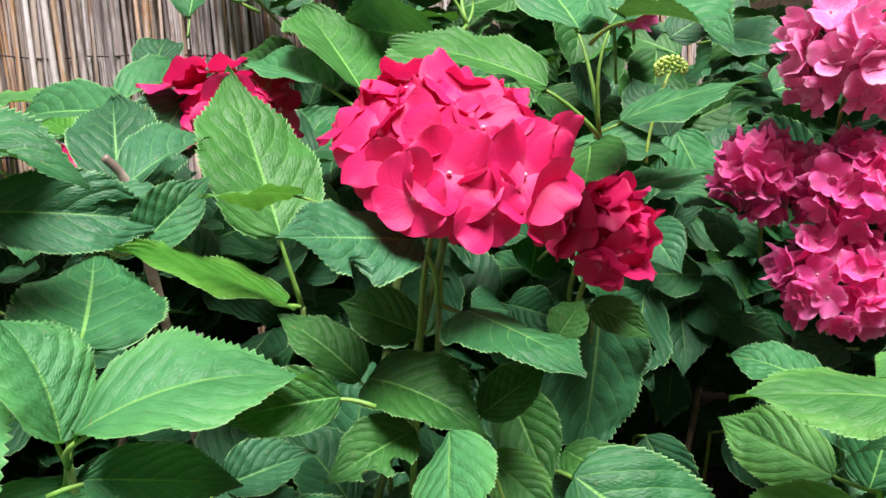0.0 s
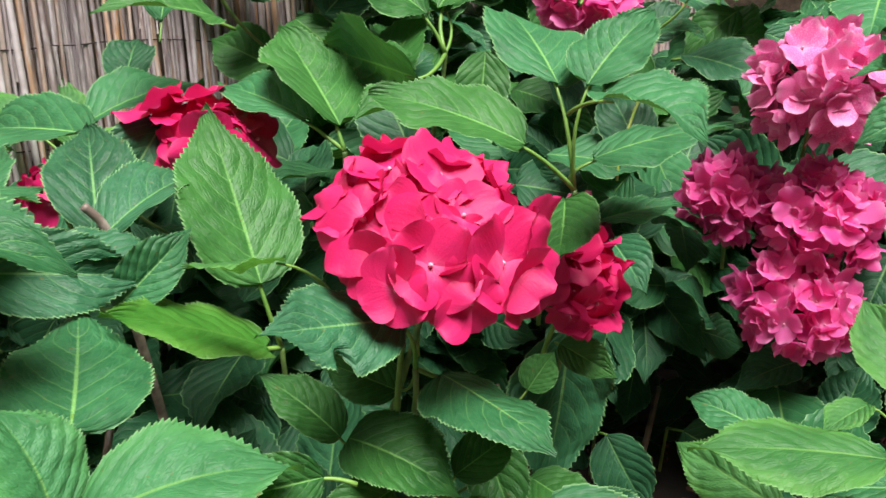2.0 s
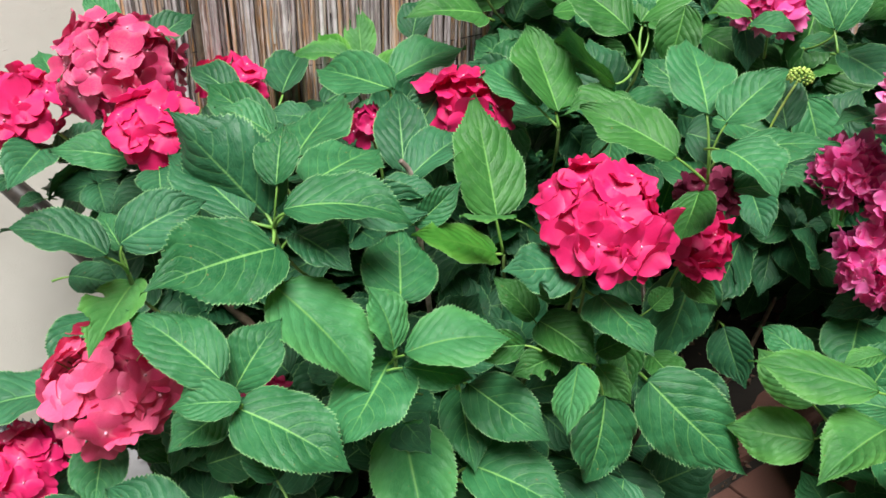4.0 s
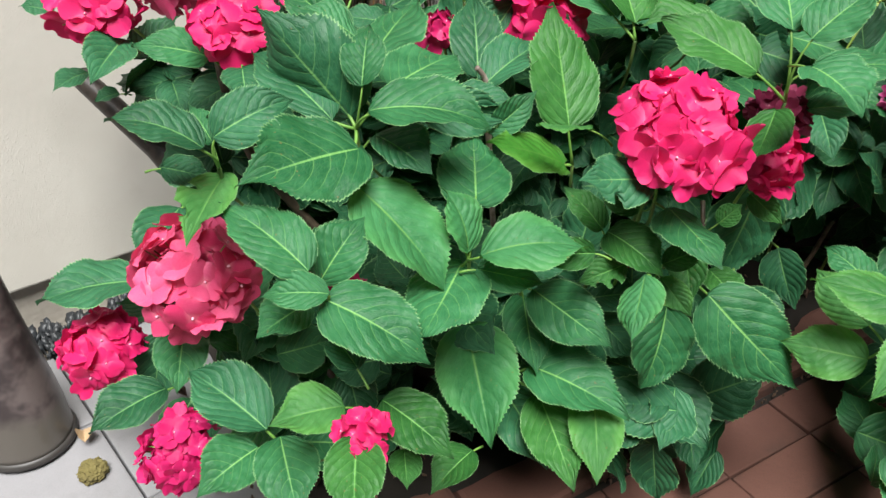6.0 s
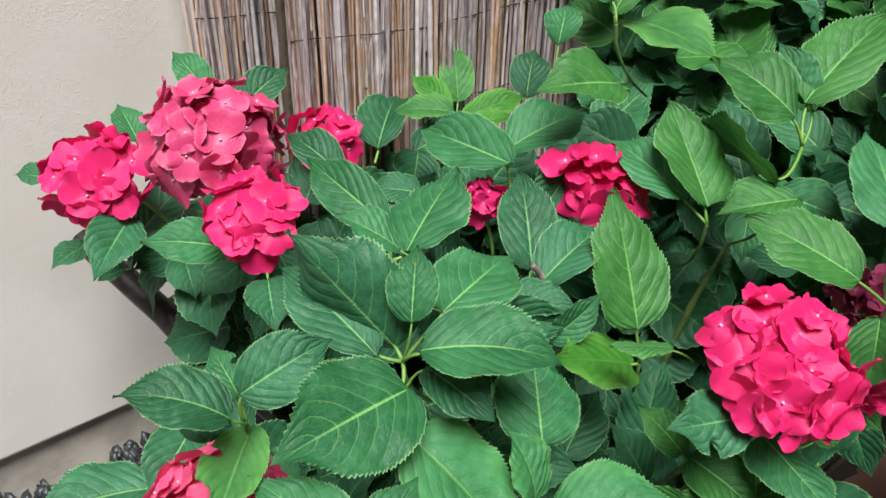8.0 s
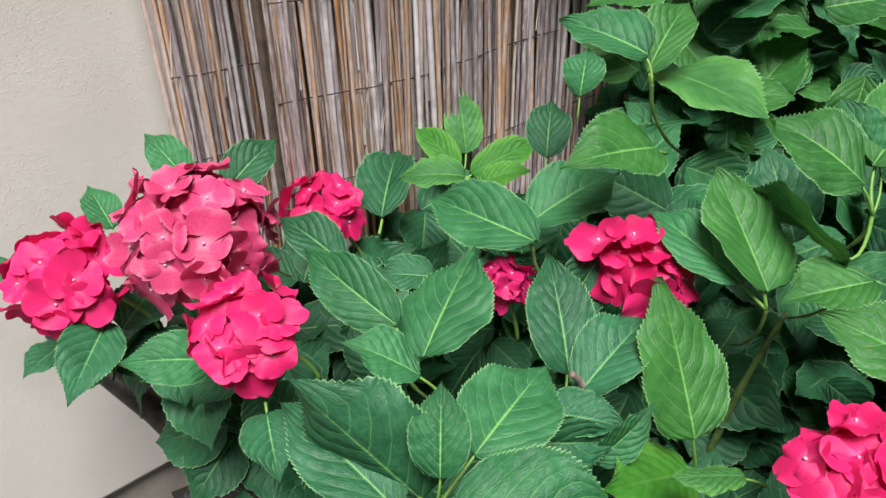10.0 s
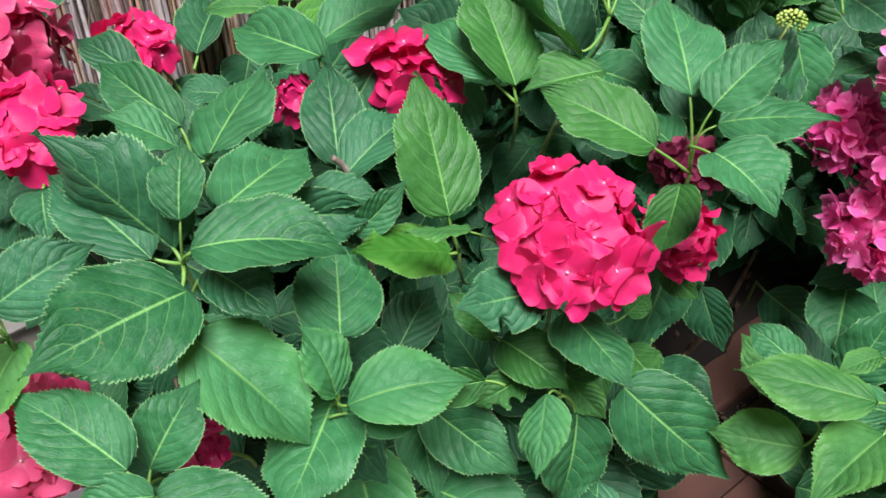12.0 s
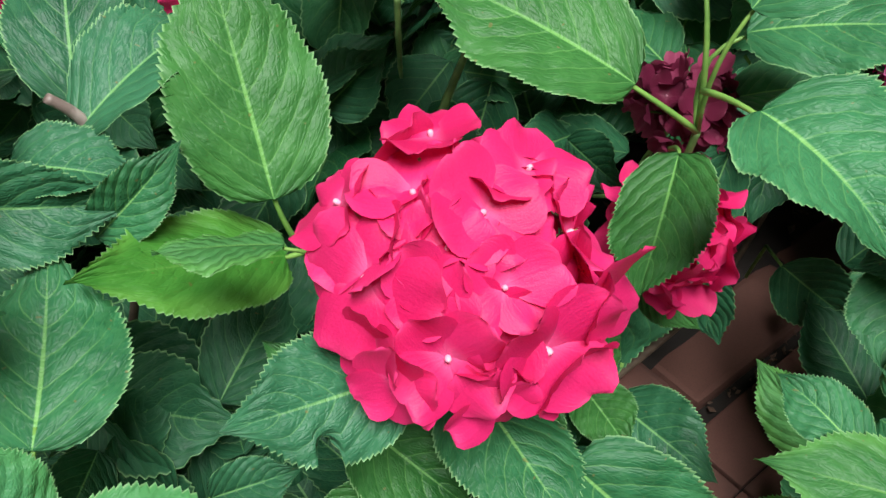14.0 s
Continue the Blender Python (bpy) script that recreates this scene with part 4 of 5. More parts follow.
shoot(pink_bush, None, (0.499, 0.908, 0.847), [
    ("mid", (0.479, 0.912, 0.876), (0.425, 0.952, 0.886), (-0.18, -0.46, 0.87), 0.054),
    ("mid", (0.481, 0.918, 0.842), (0.427, 0.920, 0.833), (-0.17, -0.45, 0.87), 0.044),
])
shoot(pink_bush, None, (0.287, 0.798, 0.950), [
    ("mid", (0.280, 0.812, 0.978), (0.254, 0.866, 1.035), (-0.18, -0.76, 0.63), 0.046),
])
shoot(pink_bush, None, (0.279, 0.949, 0.922), [
    ("mid", (0.309, 0.917, 0.956), (0.349, 0.961, 1.021), (-0.20, -0.75, 0.63), 0.046),
    ("mid", (0.278, 0.980, 0.925), (0.341, 0.942, 0.916), (-0.09, -0.35, 0.93), 0.059),
])
shoot(pink_bush, None, (0.450, 0.948, 0.978), [
    ("mid", (0.435, 0.962, 0.998), (0.362, 1.029, 1.035), (-0.20, -0.64, 0.74), 0.062),
])
shoot(pink_bush, None, (0.348, 1.087, 0.889), [
    ("dark", (0.361, 1.071, 0.895), (0.432, 0.983, 0.858), (-0.15, -0.48, 0.87), 0.081),
])
shoot(pink_bush, None, (0.458, 1.047, 0.804), [
    ("mid", (0.438, 1.038, 0.810), (0.358, 1.002, 0.789), (-0.10, -0.33, 0.94), 0.052),
])
shoot(pink_bush, None, (0.188, 0.914, 0.954), [
    ("bright", (0.191, 0.929, 0.968), (0.124, 0.935, 0.967), (-0.05, -0.37, 0.93), 0.054),
    ("mid", (0.183, 0.893, 0.963), (0.252, 0.866, 0.957), (-0.07, -0.36, 0.93), 0.050),
])
shoot(pink_bush, None, (0.425, 1.097, 0.996), [
    ("mid", (0.440, 1.083, 1.001), (0.499, 1.030, 0.974), (-0.22, -0.63, 0.75), 0.059),
])
shoot(pink_bush, None, (0.344, 1.156, 0.547), [
    ("dark", (0.348, 1.135, 0.552), (0.382, 0.992, 0.497), (-0.50, -0.40, 0.76), 0.079),
])
shoot(pink_bush, None, (0.247, 1.039, 0.664), [
    ("dark", (0.253, 1.022, 0.663), (0.281, 0.943, 0.607), (-0.16, -0.61, 0.77), 0.065),
])
shoot(pink_bush, None, (0.496, 0.946, 0.503), [
    ("dark", (0.475, 0.942, 0.509), (0.391, 0.928, 0.484), (-0.19, -0.42, 0.89), 0.064),
])
shoot(pink_bush, None, (0.173, 0.853, 0.708), [
    ("mid", (0.195, 0.857, 0.722), (0.296, 0.875, 0.733), (-0.06, -0.23, 0.97), 0.061),
])
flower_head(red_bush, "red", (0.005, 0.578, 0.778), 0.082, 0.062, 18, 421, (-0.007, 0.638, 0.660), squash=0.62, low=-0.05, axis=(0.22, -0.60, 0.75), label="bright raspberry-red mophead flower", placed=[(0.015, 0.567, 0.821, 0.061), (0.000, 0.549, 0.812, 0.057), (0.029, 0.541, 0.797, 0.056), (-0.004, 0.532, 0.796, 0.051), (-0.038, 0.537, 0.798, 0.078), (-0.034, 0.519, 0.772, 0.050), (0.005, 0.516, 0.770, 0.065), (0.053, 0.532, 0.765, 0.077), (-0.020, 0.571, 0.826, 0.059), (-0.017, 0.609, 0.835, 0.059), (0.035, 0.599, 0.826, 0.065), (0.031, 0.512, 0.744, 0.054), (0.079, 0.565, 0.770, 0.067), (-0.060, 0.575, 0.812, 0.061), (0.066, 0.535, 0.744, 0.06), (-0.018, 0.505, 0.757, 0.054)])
flower_head(red_bush, "red", (0.140, 0.701, 0.699), 0.044, 0.056, 11, 421, (0.114, 0.746, 0.589), squash=0.70, low=-0.40, axis=(0.30, -0.60, 0.50), label="bright raspberry-red mophead flower")
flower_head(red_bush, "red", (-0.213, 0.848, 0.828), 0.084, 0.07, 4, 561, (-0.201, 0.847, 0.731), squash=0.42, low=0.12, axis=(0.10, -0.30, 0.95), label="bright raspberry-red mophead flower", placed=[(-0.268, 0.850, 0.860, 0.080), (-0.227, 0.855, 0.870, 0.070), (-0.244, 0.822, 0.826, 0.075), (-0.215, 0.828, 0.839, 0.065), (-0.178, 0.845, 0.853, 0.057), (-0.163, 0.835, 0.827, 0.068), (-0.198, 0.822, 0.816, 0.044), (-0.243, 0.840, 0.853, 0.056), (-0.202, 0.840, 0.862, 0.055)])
flower_head(red_bush, "faded", (-0.741, 0.733, 0.880), 0.095, 0.068, 36, 500, (-0.679, 0.775, 0.770), squash=0.85, low=-0.70, axis=(0.10, -0.40, 0.90), label="large ageing mophead, dusky red and mottled")
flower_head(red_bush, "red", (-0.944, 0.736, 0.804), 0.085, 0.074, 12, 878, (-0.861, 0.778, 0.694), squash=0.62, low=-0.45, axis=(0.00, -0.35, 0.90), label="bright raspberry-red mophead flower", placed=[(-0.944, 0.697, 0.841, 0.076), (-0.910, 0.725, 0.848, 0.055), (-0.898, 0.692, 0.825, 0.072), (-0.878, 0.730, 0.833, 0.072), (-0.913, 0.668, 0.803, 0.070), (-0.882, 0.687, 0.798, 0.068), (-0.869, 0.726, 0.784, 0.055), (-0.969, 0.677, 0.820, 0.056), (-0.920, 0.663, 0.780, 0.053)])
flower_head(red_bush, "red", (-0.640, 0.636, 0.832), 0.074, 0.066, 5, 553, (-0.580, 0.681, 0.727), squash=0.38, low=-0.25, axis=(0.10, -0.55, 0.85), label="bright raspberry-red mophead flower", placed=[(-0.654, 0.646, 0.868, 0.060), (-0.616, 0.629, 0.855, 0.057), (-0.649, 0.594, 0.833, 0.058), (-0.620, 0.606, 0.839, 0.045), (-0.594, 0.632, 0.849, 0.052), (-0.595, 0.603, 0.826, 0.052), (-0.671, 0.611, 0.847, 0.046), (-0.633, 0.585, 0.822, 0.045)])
flower_head(red_bush, "red", (-0.676, 0.968, 0.801), 0.06, 0.066, 7, 618, (-0.620, 0.987, 0.691), squash=0.45, low=0.00, axis=(0.10, -0.50, 0.80), label="bright raspberry-red mophead flower")
flower_head(red_bush, "crimson", (-0.386, 0.862, 0.775), 0.036, 0.042, 10, 452, (-0.366, 0.870, 0.676), squash=0.85, low=-0.20, axis=(0.00, -0.35, 0.90), label="deep crimson mophead flower")
flower_head(red_bush, "salmon", (-0.603, 0.396, 0.545), 0.088, 0.068, 26, 418, (-0.555, 0.471, 0.435), squash=0.85, low=-0.60, axis=(0.00, -0.35, 0.90), label="pale salmon-pink mophead flower")
flower_head(red_bush, "red", (-0.848, 0.454, 0.304), 0.066, 0.06, 20, 537, (-0.775, 0.523, 0.194), squash=0.85, low=-0.35, axis=(0.00, -0.35, 0.90), label="bright raspberry-red mophead flower")
flower_head(red_bush, "crimson", (-0.603, 0.292, 0.310), 0.058, 0.044, 34, 548, (-0.555, 0.378, 0.200), squash=0.85, low=-0.90, axis=(-0.10, -0.50, 0.60), label="deep crimson mophead flower")
flower_head(red_bush, "red", (-0.294, 0.227, 0.495), 0.034, 0.035, 12, 426, (-0.276, 0.319, 0.385), squash=0.85, low=-0.20, axis=(0.00, -0.35, 0.90), label="bright raspberry-red mophead flower")
flower_head(red_bush, "crimson", (-0.399, 0.430, 0.531), 0.033, 0.035, 12, 421, (-0.371, 0.502, 0.421), squash=0.85, low=-0.20, axis=(0.00, -0.35, 0.90), label="deep crimson mophead flower")
flower_head(pink_bush, "pink", (0.401, 0.999, 0.714), 0.056, 0.044, 44, 483, (0.421, 1.061, 0.604), squash=0.85, low=-0.70, axis=(0.00, -0.35, 0.90), label="magenta-pink mophead with ruffled florets")
flower_head(pink_bush, "pink", (0.487, 0.928, 0.701), 0.068, 0.045, 42, 484, (0.498, 0.997, 0.591), squash=0.85, low=-0.70, axis=(0.00, -0.35, 0.90), label="magenta-pink mophead with ruffled florets")
flower_head(pink_bush, "pink", (0.455, 0.912, 0.597), 0.066, 0.043, 46, 485, (0.469, 0.983, 0.487), squash=0.85, low=-0.75, axis=(0.00, -0.35, 0.90), label="magenta-pink mophead with ruffled florets")
flower_head(pink_bush, "rose", (0.477, 0.930, 0.854), 0.077, 0.050, 44, 486, (0.490, 0.999, 0.744), squash=0.85, low=-0.80, axis=(0.00, -0.35, 0.90), label="rose-pink mophead paling to white")
flower_head(pink_bush, "pink", (0.300, 1.255, 1.035), 0.078, 0.050, 46, 487, (0.311, 1.281, 0.910), squash=0.85, low=-0.70, axis=(0.00, -0.35, 0.90), label="magenta-pink mophead with ruffled florets")
flower_head(pink_bush, "pink", (0.240, 1.100, 0.972), 0.058, 0.050, 44, 488, (0.266, 1.209, 0.848), squash=0.85, low=-0.70, axis=(0.00, -0.35, 0.90), label="magenta-pink mophead with ruffled florets")
flower_head(red_bush, "dusky", (0.164, 0.863, 0.703), 0.043, 0.036, 24, 439, (0.136, 0.892, 0.593), squash=0.85, low=-0.30, axis=(0.00, -0.35, 0.90), label="pink mophead, its petals coloured darker to imitate shade")

# crossing woody stems low in the bush, and a thick sawn-off old limb
add_stem(red_bush, [(-0.32, 0.86, 0.0), (-0.62, 0.83, 0.2), (-0.885, 0.80, 0.475), (-1.085, 0.825, 0.625)], 0.030, 0.021, BARK, "old_limb")
add_stem(red_bush, [(-0.28, 0.9, 0.0), (-0.6, 0.88, 0.14), (-0.86, 0.87, 0.36), (-0.98, 0.9, 0.47)], 0.02, 0.014, BARK, "old_limb")
add_stem(red_bush, [(-0.30, 0.90, 0.0), (-0.5, 0.84, 0.25), (-0.70, 0.76, 0.55), (-0.74, 0.74, 0.80)], 0.012, 0.006, WOOD, "branch")
add_stem(red_bush, [(-0.1, 0.9, 0.0), (-0.12, 0.74, 0.3), (-0.05, 0.64, 0.55), (0.0, 0.58, 0.72)], 0.005, 0.0026, STEM, "branch")
add_stem(red_bush, [(-0.15, 0.95, 0.0), (-0.1, 0.9, 0.4), (-0.06, 0.9, 0.62), (-0.02, 0.92, 0.74)], 0.008, 0.003, STEM, "branch")
add_stem(red_bush, [(-0.22, 0.86, 0.0), (-0.25, 0.78, 0.4), (-0.266, 0.712, 0.69), (-0.268, 0.688, 0.765), (-0.281, 0.676, 0.792)], 0.0055, 0.0038, DEAD, "dead_twig")
for x, y, z, tx, ty in ((-0.35, 0.7, 0.55, 0.1, 0.2), (0.12, 0.85, 0.5, -0.1, 0.3), (0.3, 1.1, 0.4, 0.2, 0.1), (-0.5, 0.6, 0.4, -0.2, 0.2)):
    add_stem(red_bush, [(x * 0.6 - 0.05, y * 0.6 + 0.38, 0.0), (x, y, z * 0.55), (x + tx * 0.3, y + ty * 0.3, z)], 0.008, 0.004, WOOD, "branch")

add_stem(red_bush, [(-0.05, 0.66, 0.42), (-0.03, 0.595, 0.58), (-0.024, 0.588, 0.639), (-0.018, 0.595, 0.685), (-0.009, 0.62, 0.724)], 0.0028, 0.0022, PETIOLE, "stem")
# green budding head beside the upper leaves
bud_at = Vector((0.30, 1.045, 0.857))
brng = random.Random(5)
verts, faces = tube(bend((0.26, 1.02, 0.74), bud_at, (0, 0, 0.04), 5), [0.002] * 6, 6)
for i in range(70):
    h = 1 - 1.5 * (i + 0.5) / 70
    a = i * 2.4
    s = math.sqrt(max(0, 1 - h * h))
    p = bud_at + Vector((s * math.cos(a), s * math.sin(a), h * 0.75)) * 0.02
    bm = bmesh.new()
    bmesh.ops.create_icosphere(bm, subdivisions=1, radius=brng.uniform(0.0022, 0.0034))
    off = len(verts)
    verts += [v.co + p for v in bm.verts]
    faces += [tuple(v.index + off for v in f.verts) for f in bm.faces]
    bm.free()
place(new("flower_bud", mesh_of("flower_bud", verts, faces, [bud_mat])), red_bush)["label"] = "small green unopened flower bud cluster"

# inner foliage behind and under the outer leaves; its mostly dark tone adds shade
FILL_RNG = random.Random(11)
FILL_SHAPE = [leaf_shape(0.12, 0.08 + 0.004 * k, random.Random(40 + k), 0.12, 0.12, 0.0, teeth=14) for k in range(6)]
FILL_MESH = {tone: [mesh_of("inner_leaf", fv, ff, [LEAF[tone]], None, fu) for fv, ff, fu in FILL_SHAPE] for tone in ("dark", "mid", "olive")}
INNER = {}


def fill(plant, lo, hi, count, tones, slope=(0, -0.5, 0.8), keep=None):
    """Note inner leaves for a plant: shape, tone and place of each."""
    for _ in range(count):
        p = Vector([FILL_RNG.uniform(a, b) for a, b in zip(lo, hi)])
        if keep is not None and not keep(p):
            continue
        n = (Vector(slope) + Vector([FILL_RNG.uniform(-0.6, 0.6) for _ in range(3)])).normalized()
        k, tone, s = FILL_RNG.randrange(6), FILL_RNG.choice(tones), FILL_RNG.uniform(0.7, 1.25)
        m = Matrix.Translation(p) @ n.to_track_quat("Z", "Y").to_matrix().to_4x4() @ pose(0, 0, 0, 0, 0, FILL_RNG.uniform(0, 360)) @ Matrix.Diagonal((s, s, s, 1))
        INNER.setdefault(plant.name, (plant, []))[1].append((p.z - 0.8 * p.y, k, tone, m))


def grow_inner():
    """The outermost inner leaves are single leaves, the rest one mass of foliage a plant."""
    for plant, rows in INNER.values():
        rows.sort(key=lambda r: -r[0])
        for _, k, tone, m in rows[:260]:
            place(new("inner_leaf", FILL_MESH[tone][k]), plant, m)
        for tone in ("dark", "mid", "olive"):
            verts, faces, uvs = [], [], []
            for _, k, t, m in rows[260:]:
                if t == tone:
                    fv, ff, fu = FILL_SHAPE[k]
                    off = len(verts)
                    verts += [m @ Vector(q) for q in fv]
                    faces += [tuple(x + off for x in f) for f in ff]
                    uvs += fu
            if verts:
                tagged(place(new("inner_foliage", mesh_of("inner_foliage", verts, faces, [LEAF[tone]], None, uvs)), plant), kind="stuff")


def under_red(p):
    # the crown's upper surface, less a margin
    top = 0.39 + 0.35 * (p.y - 0.55) - 0.25 * max(0.0, -0.45 - p.x)
    return p.z < min(top, 0.62) and p.y > 0.53 + 0.1 * max(0.0, 0.5 - p.z)


def not_hollow(p):
    # a dark gap opens between the two bushes near the ground
    return not (0.08 < p.x < 0.55 and p.z < 0.6)


def by_screen(p):
    # a belt of leaves close to the reed screen, from where the branches hide it
    q = p - Vector((-0.755, 1.02, 0.0))
    return 0.58 < FENCE_DIR.dot(q) < 1.8 and 0.05 < FENCE_OUT.dot(q) < 0.34


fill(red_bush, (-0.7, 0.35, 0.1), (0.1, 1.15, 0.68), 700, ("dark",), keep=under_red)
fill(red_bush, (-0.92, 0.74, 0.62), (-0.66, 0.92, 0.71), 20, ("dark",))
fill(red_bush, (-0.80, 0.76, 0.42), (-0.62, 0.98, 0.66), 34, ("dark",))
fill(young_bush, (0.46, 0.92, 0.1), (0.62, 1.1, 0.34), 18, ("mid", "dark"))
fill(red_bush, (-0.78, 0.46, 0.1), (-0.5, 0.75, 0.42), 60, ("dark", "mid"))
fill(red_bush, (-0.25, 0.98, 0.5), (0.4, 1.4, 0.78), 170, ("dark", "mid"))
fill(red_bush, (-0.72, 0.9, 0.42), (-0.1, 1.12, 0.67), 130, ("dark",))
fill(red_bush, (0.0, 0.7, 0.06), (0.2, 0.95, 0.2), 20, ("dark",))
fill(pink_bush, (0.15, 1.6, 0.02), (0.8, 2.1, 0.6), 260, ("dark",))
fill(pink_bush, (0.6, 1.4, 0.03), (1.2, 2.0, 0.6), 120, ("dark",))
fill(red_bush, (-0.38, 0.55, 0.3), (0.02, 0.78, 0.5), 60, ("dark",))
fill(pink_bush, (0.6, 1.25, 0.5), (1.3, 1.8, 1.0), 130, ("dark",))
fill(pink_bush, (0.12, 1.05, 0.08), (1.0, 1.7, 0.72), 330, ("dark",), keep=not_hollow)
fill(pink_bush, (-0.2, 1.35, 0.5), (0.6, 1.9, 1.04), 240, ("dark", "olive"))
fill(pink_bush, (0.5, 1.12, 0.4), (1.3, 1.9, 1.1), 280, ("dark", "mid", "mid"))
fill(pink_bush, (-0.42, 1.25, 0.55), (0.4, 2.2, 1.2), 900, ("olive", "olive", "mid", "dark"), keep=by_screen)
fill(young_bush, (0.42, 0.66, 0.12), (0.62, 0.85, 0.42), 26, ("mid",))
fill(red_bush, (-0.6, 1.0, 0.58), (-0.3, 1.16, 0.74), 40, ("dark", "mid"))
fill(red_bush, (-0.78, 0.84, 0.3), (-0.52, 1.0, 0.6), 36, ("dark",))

grow_inner()


def low_leaf(plant, base, tip, normal, k, tone):
    """A single leaf low in the hollow, with the stalk that carries it."""
    b, t = Vector(base), Vector(tip)
    y = (t - b).normalized()
    x = y.cross(Vector(normal)).normalized()
    m = Matrix((x, y, x.cross(y))).transposed().to_4x4()
    s = (t - b).length / 0.12
    place(new("inner_leaf", FILL_MESH[tone][k]), plant, Matrix.Translation(b) @ m @ Matrix.Diagonal((s, s, s, 1)))
    root = b + Vector((0.0, 0.1, -0.12))
    v, f = tube([root, (root + b) / 2 + Vector((0, 0.02, 0.03)), b], [0.003, 0.0026, 0.002], 6)
    place(new("leaf_stalk", mesh_of("leaf_stalk", v, f, [PETIOLE])), plant)


low_leaf(pink_bush, (0.262, 1.06, 0.36), (0.298, 0.985, 0.27), (-0.2, -0.95, -0.1), 2, "dark")
low_leaf(pink_bush, (0.375, 1.06, 0.36), (0.475, 1.02, 0.30), (-0.1, -0.9, 0.1), 4, "dark")
low_leaf(pink_bush, (0.33, 1.16, 0.42), (0.30, 1.10, 0.36), (-0.2, -0.95, 0.0), 1, "dark")


# ---- reed screen on wires ----
def cane_mesh(k):
    r = random.Random(200 + k)
    n = 6
    pts, rad, x, y = [], [], 0.0, 0.0
    for i in range(n + 1):
        pts.append((x, y, 1.75 * i / n))
        rad.append(0.0038 * r.uniform(0.8, 1.15))
        x, y = r.uniform(-0.006, 0.006), r.uniform(-0.004, 0.004)
    v, f = tube(pts, rad, 5)
    return mesh_of("reed", v, f, [CANE])


CANES = [cane_mesh(k) for k in range(10)]
crng = random.Random(21)


SHEATH = cane_material("peeling_sheath", [(0.3, 0.25, 0.23), (0.5, 0.45, 0.43), (0.62, 0.57, 0.54), (0.4, 0.27, 0.16)])


def reed_run(screen, start, way, out, length, z0, wave, singles):
    count, rest_v, rest_f = int(length / 0.0055), [], []
    for i in range(count):
        d = i * 0.0055 + crng.uniform(-0.0015, 0.0015)
        p = start + way * d + out * (wave * math.sin(d * 7.0) + crng.uniform(-0.009, 0.006))
        m = Matrix.Translation((p.x, p.y, z0 + crng.uniform(-0.015, 0.02))) @ Euler((crng.gauss(0, 0.009), crng.gauss(0, 0.009), crng.uniform(0, 6.28))).to_matrix().to_4x4()
        s = crng.uniform(0.7, 1.5)
        if i < singles:
            place(new("reed", crng.choice(CANES)), screen, m @ Matrix.Diagonal((s, s, 1, 1)))
        else:
            me = crng.choice(CANES)
            off = len(rest_v)
            rest_v += [m @ v.co for v in me.vertices]
            rest_f += [tuple(k + off for k in f.vertices) for f in me.polygons]
    if rest_v:
        tagged(place(new("far_reeds", mesh_of("far_reeds", rest_v, rest_f, [CANE])), screen), kind="stuff")
    # a second, darker layer of canes close behind, and peeling leaf sheaths in front
    back_v, back_f, peel_v, peel_f = [], [], [], []
    for i in range(int(length / 0.007)):
        p = start + way * (i * 0.007) + out * (wave * math.sin(i * 0.049) - 0.013)
        m = Matrix.Translation((p.x, p.y, z0)) @ Euler((crng.gauss(0, 0.008), crng.gauss(0, 0.008), 0)).to_matrix().to_4x4()
        me = crng.choice(CANES)
        off = len(back_v)
        back_v += [m @ v.co for v in me.vertices]
        back_f += [tuple(k + off for k in f.vertices) for f in me.polygons]
    tagged(place(new("back_reeds", mesh_of("back_reeds", back_v, back_f, [CANE])), screen), kind="stuff")
    for i in range(int(length * 130)):
        d, z, tall, w = crng.uniform(0, length), crng.uniform(0.45, 1.6), crng.uniform(0.03, 0.11), crng.uniform(0.003, 0.006)
        p = start + way * d + out * (wave * math.sin(d * 7.0) + 0.006)
        lean, curl = crng.uniform(-0.15, 0.15), crng.uniform(0.0, 0.016)
        off = len(peel_v)
        for k in range(6):
            s = k / 5
            mid = p + way * (lean * tall * s) + out * (curl * s * s) + Vector((0, 0, z0 + z + tall * (s - 0.5)))
            half = 0.5 * w * (1 - 0.7 * s)
            peel_v += [mid - way * half, mid + out * 0.0012, mid + way * half]
        for k in range(5):
            a = off + 3 * k
            peel_f += [(a, a + 1, a + 4, a + 3), (a + 1, a + 2, a + 5, a + 4)]
    tagged(place(new("leaf_sheaths", mesh_of("leaf_sheaths", peel_v, peel_f, [SHEATH])), screen), kind="stuff")
    for z in (0.22, 0.42, 0.62, 0.79, 0.94, 1.09, 1.24, 1.45, 1.65):
        pts = []
        steps = max(6, int(length / 0.04))
        for i in range(steps + 1):
            d = length * i / steps
            p = start + way * d + out * (wave * math.sin(d * 7.0) + 0.0085)
            pts.append((p.x, p.y, z0 + z + 0.006 * math.sin(d * 11 + z * 9) + crng.uniform(-0.002, 0.002)))
        v, f = tube(pts, [0.0011] * len(pts), 4)
        place(new("wire", mesh_of("wire", v, f, [wire_mat])), screen)


